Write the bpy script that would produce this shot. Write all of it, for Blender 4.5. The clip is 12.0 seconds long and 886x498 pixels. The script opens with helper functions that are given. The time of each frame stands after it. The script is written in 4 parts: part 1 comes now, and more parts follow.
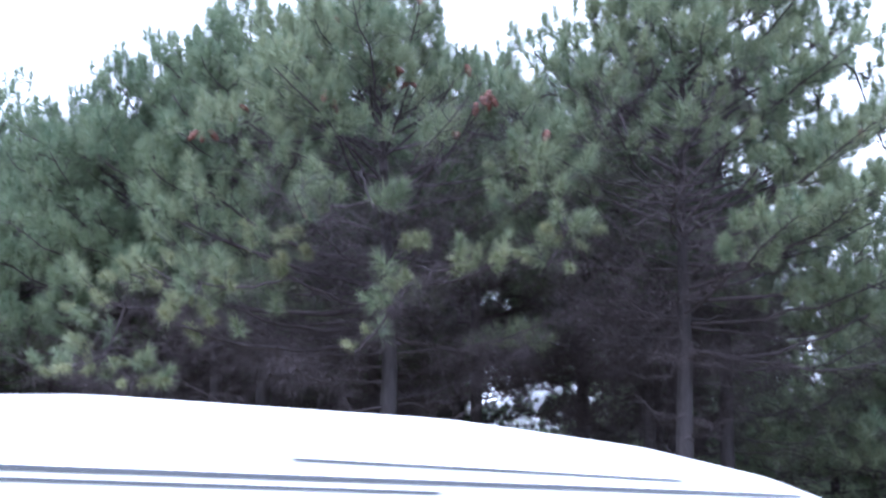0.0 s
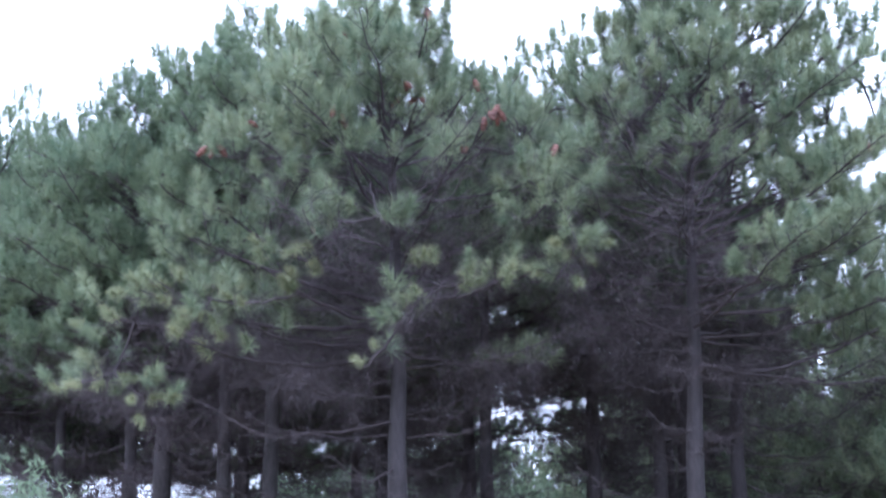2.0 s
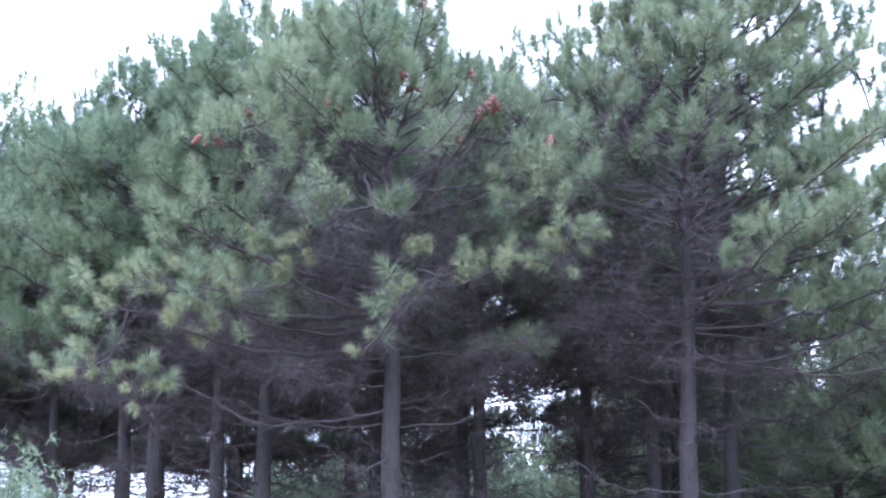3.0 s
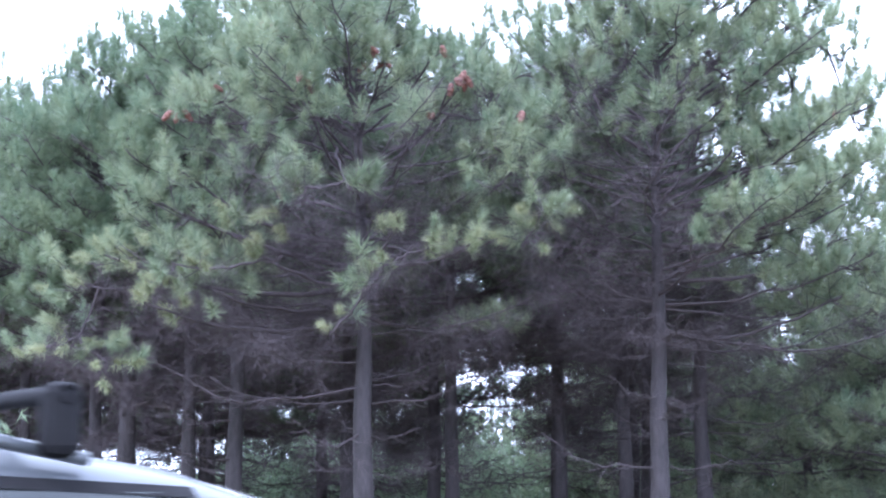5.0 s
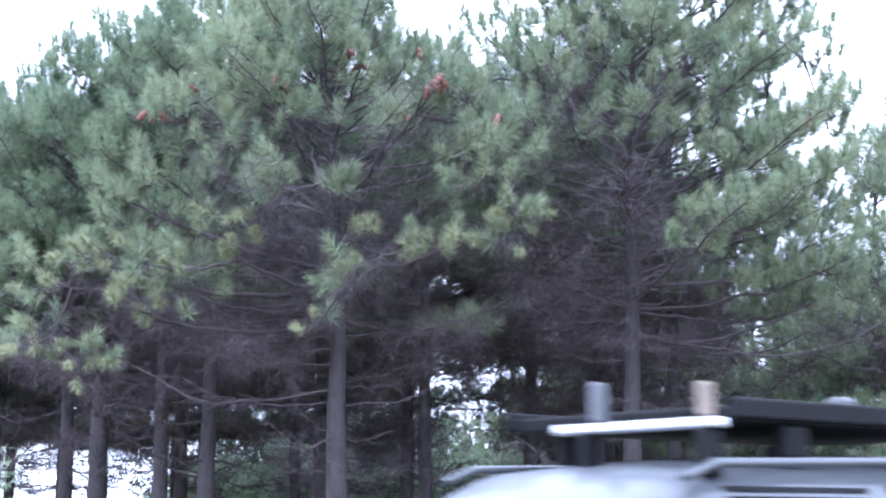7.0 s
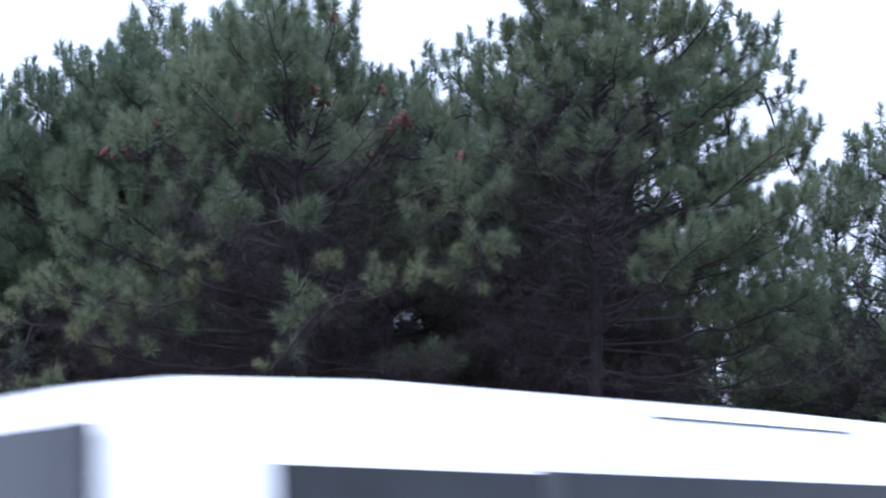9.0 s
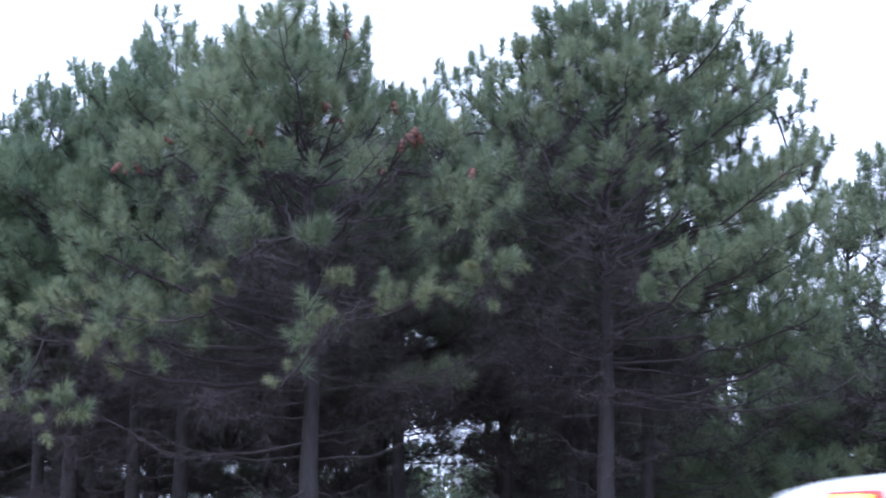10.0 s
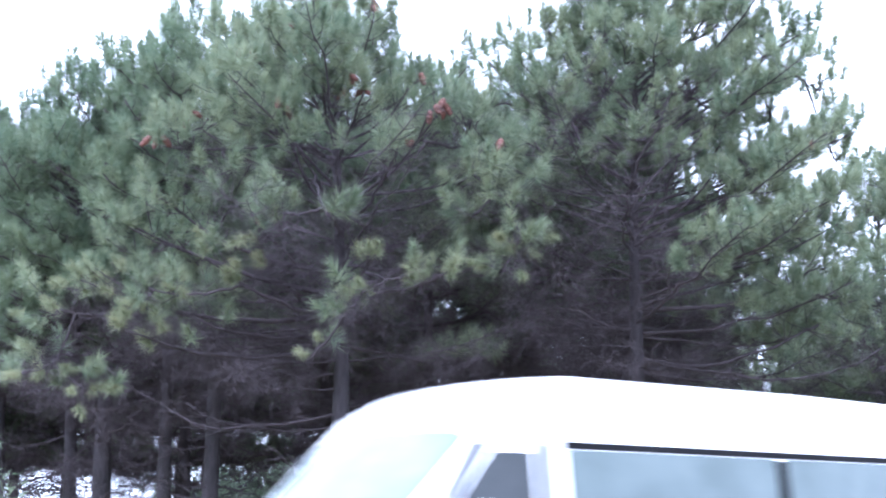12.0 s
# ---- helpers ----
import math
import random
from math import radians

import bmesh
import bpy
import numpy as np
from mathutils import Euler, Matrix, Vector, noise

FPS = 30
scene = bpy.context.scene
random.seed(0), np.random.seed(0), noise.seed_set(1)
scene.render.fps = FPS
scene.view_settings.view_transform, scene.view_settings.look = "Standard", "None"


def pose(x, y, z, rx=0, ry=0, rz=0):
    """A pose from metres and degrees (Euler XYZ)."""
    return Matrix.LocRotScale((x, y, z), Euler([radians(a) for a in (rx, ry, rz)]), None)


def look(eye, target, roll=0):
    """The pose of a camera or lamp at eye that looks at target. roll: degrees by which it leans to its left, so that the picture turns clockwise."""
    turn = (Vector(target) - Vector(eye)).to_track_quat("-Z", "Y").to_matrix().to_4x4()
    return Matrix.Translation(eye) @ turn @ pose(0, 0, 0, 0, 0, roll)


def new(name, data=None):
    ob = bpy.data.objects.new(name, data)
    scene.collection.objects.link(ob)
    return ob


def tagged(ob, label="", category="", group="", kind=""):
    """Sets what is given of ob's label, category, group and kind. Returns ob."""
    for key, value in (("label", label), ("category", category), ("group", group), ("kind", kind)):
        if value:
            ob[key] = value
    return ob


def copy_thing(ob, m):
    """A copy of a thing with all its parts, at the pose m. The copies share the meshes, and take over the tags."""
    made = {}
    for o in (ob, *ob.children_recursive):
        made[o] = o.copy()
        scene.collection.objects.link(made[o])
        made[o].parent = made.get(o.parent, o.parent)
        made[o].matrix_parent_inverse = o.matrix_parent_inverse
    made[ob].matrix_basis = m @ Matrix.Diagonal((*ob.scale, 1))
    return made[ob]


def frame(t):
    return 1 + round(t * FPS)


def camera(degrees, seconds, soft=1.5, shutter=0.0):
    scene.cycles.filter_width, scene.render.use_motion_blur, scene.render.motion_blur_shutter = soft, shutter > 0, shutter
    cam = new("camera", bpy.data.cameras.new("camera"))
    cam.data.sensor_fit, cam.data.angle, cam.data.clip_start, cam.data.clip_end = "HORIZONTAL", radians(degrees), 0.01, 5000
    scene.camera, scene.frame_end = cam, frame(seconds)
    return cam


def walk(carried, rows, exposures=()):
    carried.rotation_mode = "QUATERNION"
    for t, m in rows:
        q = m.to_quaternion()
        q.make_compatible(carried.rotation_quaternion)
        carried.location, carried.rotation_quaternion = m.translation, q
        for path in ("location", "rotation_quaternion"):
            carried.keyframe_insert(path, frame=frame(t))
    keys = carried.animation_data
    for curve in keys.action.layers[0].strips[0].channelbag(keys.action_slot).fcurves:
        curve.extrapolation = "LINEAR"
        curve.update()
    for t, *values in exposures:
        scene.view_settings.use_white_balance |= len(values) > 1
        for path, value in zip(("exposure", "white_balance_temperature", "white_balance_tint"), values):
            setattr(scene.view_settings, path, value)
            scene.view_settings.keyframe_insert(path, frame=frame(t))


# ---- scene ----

# ---- camera: a tripod head that pans and tilts a little, by hand ----
EYE = Vector((0.0, 0.0, 1.55))
LENS = 31.85


def aim(yaw, pitch, roll):
    """A pose at EYE: yaw to the left of +Y, pitch above the horizon, in degrees."""
    a, b = radians(yaw), radians(pitch)
    return look(EYE, EYE + Vector((-math.sin(a) * math.cos(b), math.cos(a) * math.cos(b), math.sin(b))), roll)


PATH = [
    (0.0, 0.05, 10.29, -0.01), (0.5, 0.68, 11.44, 0.2), (1.0, 0.51, 11.81, -0.01), (1.5, 0.93, 12.45, 0.03), (2.0, 0.38, 10.84, -0.17),
    (2.5, 0.35, 10.27, -0.09), (2.7, 0.31, 10.47, 0.0), (4.3, -0.73, 9.65, 0.03), (4.5, -0.87, 9.44, -0.22), (5.0, -0.89, 9.59, -0.13),
    (5.5, -1.82, 10.07, 0.0), (6.0, -2.49, 9.28, 0.1), (6.5, -2.13, 9.50, 0.13), (6.7, -1.83, 9.55, 0.15), (8.3, -2.43, 10.66, -0.05),
    (8.5, -3.13, 10.74, -0.01), (9.0, -3.20, 11.02, -0.13), (9.5, -2.56, 11.51, -0.12), (10.0, -2.79, 11.66, 0.22), (10.5, -2.12, 11.25, -0.04),
    (11.0, -1.99, 10.68, -0.05), (11.5, -2.19, 10.66, -0.08), (12.0, -1.71, 10.59, 0.02),
]
EXPOSURES = [(t, e + 0.10, 5450, 19) for t, e in ((0.0, 1.72), (0.5, 1.27), (1.0, 1.25), (1.5, 1.65), (2.0, 1.85), (2.5, 2.1), (4.5, 2.4), (5.5, 2.47), (6.5, 2.47), (8.3, 1.65), (8.6, 1.26), (9.0, 0.56), (9.5, 0.53), (10.0, 1.14), (10.5, 1.75), (11.0, 2.2), (11.5, 2.28), (12.0, 2.14))]
cam = camera(LENS, 12.0, soft=2.2, shutter=0.7)
walk(cam, [(t, aim(y, p, r)) for t, y, p, r in PATH], EXPOSURES)

# ---- light: a bright overcast sky ----
SUN_UP, SUN_TURN = 60.0, 205.0
world = bpy.data.worlds.new("overcast_sky")
scene.world = world
world.use_nodes = True
wn, wl = world.node_tree.nodes, world.node_tree.links
wn.clear()
sky = wn.new("ShaderNodeTexSky")
sky.sky_type, sky.sun_disc = "NISHITA", False
sky.sun_elevation, sky.sun_rotation = radians(SUN_UP), radians(SUN_TURN)
sky.air_density, sky.dust_density = 1.0, 6.0
veil = wn.new("ShaderNodeMixRGB")
veil.inputs[0].default_value = 0.90
veil.inputs[2].default_value = (11.0, 12.0, 13.6, 1)
back = wn.new("ShaderNodeBackground")
back.inputs["Strength"].default_value = 0.095
wo = wn.new("ShaderNodeOutputWorld")
wl.new(sky.outputs[0], veil.inputs[1])
wl.new(veil.outputs[0], back.inputs[0])
wl.new(back.outputs[0], wo.inputs[0])
sun = new("sun", bpy.data.lights.new("sun", "SUN"))
sun.data.energy, sun.data.angle, sun.data.color = 1.2, radians(40), (1.0, 0.97, 0.92)
a, b = radians(SUN_TURN), radians(SUN_UP)
sun.matrix_world = look(Vector((math.sin(a) * math.cos(b), math.cos(a) * math.cos(b), math.sin(b))) * 60, (0, 0, 0))


# ---- materials ----
def material(name, low, high, scale=6.0, rough=0.6, metal=0.0, bump=0.0, fine=40.0, coat=0.0, translucent=0.0, island=0.0, stretch=(1, 1, 1), gloss=0.5):
    """A surface whose colour wanders between low and high at two scales."""
    m = bpy.data.materials.new(name)
    m.use_nodes = True
    n, l = m.node_tree.nodes, m.node_tree.links
    bsdf, out = n["Principled BSDF"], n["Material Output"]
    tc, mp = n.new("ShaderNodeTexCoord"), n.new("ShaderNodeMapping")
    mp.inputs["Scale"].default_value = stretch
    l.new(tc.outputs["Object"], mp.inputs[0])
    big, small = n.new("ShaderNodeTexNoise"), n.new("ShaderNodeTexNoise")
    big.inputs["Scale"].default_value, small.inputs["Scale"].default_value = scale, fine
    big.inputs["Detail"].default_value, small.inputs["Detail"].default_value = 4, 5
    for x in (big, small):
        l.new(mp.outputs[0], x.inputs["Vector"])
    add = n.new("ShaderNodeMath")
    add.operation = "MULTIPLY_ADD"
    add.inputs[1].default_value, add.inputs[2].default_value = 0.45, 0.0
    l.new(small.outputs["Fac"], add.inputs[0])
    add2 = n.new("ShaderNodeMath")
    add2.operation = "MULTIPLY_ADD"
    add2.inputs[1].default_value = 0.75
    l.new(big.outputs["Fac"], add2.inputs[0])
    l.new(add.outputs[0], add2.inputs[2])
    last = add2
    if island:
        geo = n.new("ShaderNodeNewGeometry")
        add3 = n.new("ShaderNodeMath")
        add3.operation = "MULTIPLY_ADD"
        add3.inputs[1].default_value = island
        l.new(geo.outputs["Random Per Island"], add3.inputs[0])
        l.new(add2.outputs[0], add3.inputs[2])
        last = add3
    ramp = n.new("ShaderNodeValToRGB")
    ramp.color_ramp.elements[0].position, ramp.color_ramp.elements[1].position = 0.38, 0.82 + island
    ramp.color_ramp.elements[0].color, ramp.color_ramp.elements[1].color = (*low, 1), (*high, 1)
    l.new(last.outputs[0], ramp.inputs[0])
    l.new(ramp.outputs[0], bsdf.inputs["Base Color"])
    bsdf.inputs["Roughness"].default_value, bsdf.inputs["Metallic"].default_value = rough, metal
    bsdf.inputs["Specular IOR Level"].default_value = gloss
    bsdf.inputs["Coat Weight"].default_value, bsdf.inputs["Coat Roughness"].default_value = coat, 0.04
    if bump:
        bp = n.new("ShaderNodeBump")
        bp.inputs["Strength"].default_value, bp.inputs["Distance"].default_value = bump, 0.02
        l.new(small.outputs["Fac"], bp.inputs["Height"])
        l.new(bp.outputs[0], bsdf.inputs["Normal"])
    if translucent:
        tr, mx = n.new("ShaderNodeBsdfTranslucent"), n.new("ShaderNodeMixShader")
        l.new(ramp.outputs[0], tr.inputs["Color"])
        mx.inputs[0].default_value = translucent
        l.new(bsdf.outputs[0], mx.inputs[1])
        l.new(tr.outputs[0], mx.inputs[2])
        l.new(mx.outputs[0], out.inputs["Surface"])
    return m


def glowing(name, color, strength):
    m = bpy.data.materials.new(name)
    m.use_nodes = True
    b = m.node_tree.nodes["Principled BSDF"]
    b.inputs["Base Color"].default_value = (*color, 1)
    b.inputs["Emission Color"].default_value = (*color, 1)
    b.inputs["Emission Strength"].default_value = strength
    return m


NEEDLE = material("pine_needles", (0.080, 0.133, 0.089), (0.262, 0.292, 0.174), 1.3, 0.5, fine=4.0, translucent=0.45, island=0.2)
NEEDLE_PALE = material("pale_pine_needles", (0.102, 0.148, 0.090), (0.32, 0.325, 0.185), 1.6, 0.5, fine=5.0, translucent=0.45, island=0.2)
# the same needles darkened: the wood's inner shade is put into the colour
NEEDLE_SHADED = material("pine_needles_shaded", (0.064, 0.114, 0.075), (0.195, 0.238, 0.140), 1.3, 0.5, fine=4.0, translucent=0.45, island=0.2)
LEAF = material("young_leaves", (0.075, 0.125, 0.080), (0.18, 0.23, 0.14), 0.8, 0.5, fine=3.0, translucent=0.45, island=0.3)
# near black, as shade from the crowns is worked into the bark colour
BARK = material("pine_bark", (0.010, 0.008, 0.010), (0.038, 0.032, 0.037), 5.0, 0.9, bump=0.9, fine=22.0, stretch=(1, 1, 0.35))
TWIG = material("dead_twigs", (0.020, 0.0155, 0.0185), (0.055, 0.043, 0.050), 2.0, 0.9, fine=14.0)
CONE = material("pine_cones", (0.045, 0.016, 0.012), (0.12, 0.042, 0.028), 9.0, 0.7, bump=0.4, fine=60.0)
WHITE = material("white_paint", (0.74, 0.76, 0.78), (0.83, 0.84, 0.85), 1.2, 0.35, fine=14.0, coat=0.6)
SILVER = material("silver_paint", (0.042, 0.047, 0.055), (0.062, 0.068, 0.077), 1.2, 0.38, 0.1, fine=90.0, coat=0.12, gloss=0.35)
WOOD = material("raw_wood", (0.10, 0.08, 0.065), (0.17, 0.135, 0.11), 6.0, 0.8, fine=60.0)
GREY_TRIM = material("grey_trim", (0.030, 0.034, 0.040), (0.055, 0.060, 0.070), 3.0, 0.5, fine=30.0)
BLUE = material("dark_blue_paint", (0.009, 0.013, 0.024), (0.015, 0.021, 0.038), 1.2, 0.75, fine=30.0, coat=0.0, gloss=0.2)
GLASS = material("tinted_glass", (0.022, 0.026, 0.028), (0.038, 0.043, 0.046), 2.0, 0.05, fine=9.0, gloss=0.22)
PALE_GLASS = material("pale_glass", (0.065, 0.088, 0.088), (0.125, 0.155, 0.155), 1.5, 0.06, fine=4.0, gloss=0.22)
BLACK = material("black_plastic", (0.003, 0.003, 0.004), (0.010, 0.010, 0.012), 6.0, 0.75, bump=0.1, fine=120.0, gloss=0.10)
RUBBER = material("tyre_rubber", (0.012, 0.012, 0.012), (0.03, 0.03, 0.03), 8.0, 0.85, bump=0.3, fine=50.0)
ALLOY = material("alloy_metal", (0.36, 0.37, 0.39), (0.5, 0.51, 0.53), 5.0, 0.35, 0.9, fine=60.0)
LAMP = material("lamp_glass", (0.6, 0.63, 0.66), (0.8, 0.82, 0.84), 8.0, 0.08, fine=50.0, coat=0.8)
RED_LENS = material("red_lens", (0.30, 0.01, 0.01), (0.42, 0.02, 0.015), 8.0, 0.1, fine=50.0, coat=0.8)
BRAKE = glowing("lit_brake_light", (1.0, 0.012, 0.006), 3.0)
BRAKE_CORE = glowing("brake_light_core", (1.0, 0.30, 0.03), 6.0)
ASPHALT = material("asphalt", (0.035, 0.035, 0.037), (0.075, 0.073, 0.07), 0.5, 0.9, bump=0.5, fine=60.0)
GRASS = material("dry_grass", (0.075, 0.078, 0.038), (0.21, 0.18, 0.10), 0.35, 0.95, bump=0.6, fine=9.0)
CONCRETE = material("concrete", (0.28, 0.27, 0.26), (0.42, 0.41, 0.39), 1.5, 0.9, bump=0.3, fine=40.0)
PLATE = material("plate_white", (0.7, 0.7, 0.7), (0.8, 0.8, 0.8), 5.0, 0.4)


# ---- building helpers ----
def mesh_of(name, verts, faces, mat, smooth=False):
    me = bpy.data.meshes.new(name)
    me.from_pydata([tuple(map(float, v)) for v in verts], [], faces)
    me.update()
    me.materials.append(mat)
    if smooth:
        me.polygons.foreach_set("use_smooth", [True] * len(me.polygons))
    return me


def part(name, me, parent, label="", m=None):
    ob = new(name, me)
    ob.parent = parent
    if m is not None:
        ob.matrix_basis = m
    if label:
        ob["label"] = label
    return ob


def thing(name, label, category, group="", kind="", m=None):
    ob = tagged(new(name), label, category, group, kind)
    if m is not None:
        ob.matrix_basis = m
    return ob


def bm_mesh(name, bm, mat, smooth=False, bevel=0.0, segments=2):
    if bevel:
        bmesh.ops.bevel(bm, geom=bm.edges[:], offset=bevel, segments=segments, affect="EDGES", profile=0.5)
    bmesh.ops.recalc_face_normals(bm, faces=bm.faces[:])
    me = bpy.data.meshes.new(name)
    bm.to_mesh(me)
    bm.free()
    me.materials.append(mat)
    if smooth:
        me.polygons.foreach_set("use_smooth", [True] * len(me.polygons))
    return me


def box_mesh(name, x0, x1, y0, y1, z0, z1, mat, bevel=0.01):
    bm = bmesh.new()
    bmesh.ops.create_cube(bm, size=1, matrix=Matrix.Translation(((x0 + x1) / 2, (y0 + y1) / 2, (z0 + z1) / 2)) @ Matrix.Diagonal((x1 - x0, y1 - y0, z1 - z0, 1)))
    return bm_mesh(name, bm, mat, bevel=min(bevel, 0.45 * min(x1 - x0, y1 - y0, z1 - z0)))


class Tubes:
    """Gathers tapered tubes into one mesh."""

    def __init__(self):
        self.v, self.f = [], []

    def add(self, pts, r0, r1, sides=5):
        pts = [Vector(p) for p in pts]
        base, n = len(self.v), len(pts)
        for i, p in enumerate(pts):
            d = (pts[min(i + 1, n - 1)] - pts[max(i - 1, 0)]).normalized()
            u = d.cross(Vector((0.31, 0.52, 0.8))).normalized()
            w = d.cross(u)
            r = r0 + (r1 - r0) * i / (n - 1)
            for k in range(sides):
                a = 2 * math.pi * k / sides
                self.v.append(p + (u * math.cos(a) + w * math.sin(a)) * r)
        for i in range(n - 1):
            for k in range(sides):
                k2 = (k + 1) % sides
                self.f.append((base + i * sides + k, base + i * sides + k2, base + (i + 1) * sides + k2, base + (i + 1) * sides + k))
        self.f.append(tuple(base + (n - 1) * sides + k for k in range(sides)))

    def mesh(self, name, mat, smooth=True):
        return mesh_of(name, self.v, self.f, mat, smooth)


def needle_mesh(name, shoots, rng, mat, count=64, length=0.155, width=0.010, stem=0.22, spread=(12, 96)):
    """Needles as slim triangles that stand out round every shoot (place, axis, size)."""
    P = np.array([s[0] for s in shoots], float)
    A = np.array([s[1] for s in shoots], float)
    Z = np.array([s[2] for s in shoots], float)
    P, A, Z = np.repeat(P, count, 0), np.repeat(A, count, 0), np.repeat(Z, count)
    k = len(P)
    A /= np.linalg.norm(A, axis=1)[:, None]
    R = rng.normal(size=(k, 3))
    U = np.cross(A, R)
    U /= np.linalg.norm(U, axis=1)[:, None] + 1e-9
    s = rng.random(k)
    th = np.radians(spread[1] + (spread[0] - spread[1]) * (0.75 * s + 0.25 * rng.random(k)))
    D = A * np.cos(th)[:, None] + U * np.sin(th)[:, None]
    O = P + A * (s * stem * Z)[:, None]
    tip = O + D * (length * Z * (0.75 + 0.4 * rng.random(k)))[:, None]
    tip[:, 2] -= 0.012
    W = np.cross(D, rng.normal(size=(k, 3)))
    W *= (width / 2) / (np.linalg.norm(W, axis=1)[:, None] + 1e-9)
    V = np.stack([O - W, O + W, tip], 1).reshape(-1, 3)
    me = bpy.data.meshes.new(name)
    me.vertices.add(3 * k)
    me.vertices.foreach_set("co", V.ravel())
    me.loops.add(3 * k)
    me.loops.foreach_set("vertex_index", np.arange(3 * k, dtype=np.int32))
    me.polygons.add(k)
    me.polygons.foreach_set("loop_start", np.arange(0, 3 * k, 3, dtype=np.int32))
    me.update(calc_edges=True)
    me.materials.append(mat)
    return me


def cone_mesh():
    """One pine cone of scales in rings, its tip along -Z."""
    v, f = [], []
    rings, sides = 7, 9
    for i in range(rings):
        t = i / (rings - 1)
        r = 0.036 * math.sin(math.pi * (0.12 + 0.8 * t)) ** 0.7 * (1.12 if i % 2 else 0.9)
        for k in range(sides):
            a = 2 * math.pi * (k + 0.5 * (i % 2)) / sides
            v.append((r * math.cos(a), r * math.sin(a), -0.15 * t))
    for i in range(rings - 1):
        for k in range(sides):
            k2 = (k + 1) % sides
            f.append((i * sides + k, i * sides + k2, (i + 1) * sides + k2, (i + 1) * sides + k))
    f.append(tuple(range(sides)))
    f.append(tuple((rings - 1) * sides + k for k in range(sides)))
    return mesh_of("cone", v, f, CONE)


CONE_MESH = cone_mesh()


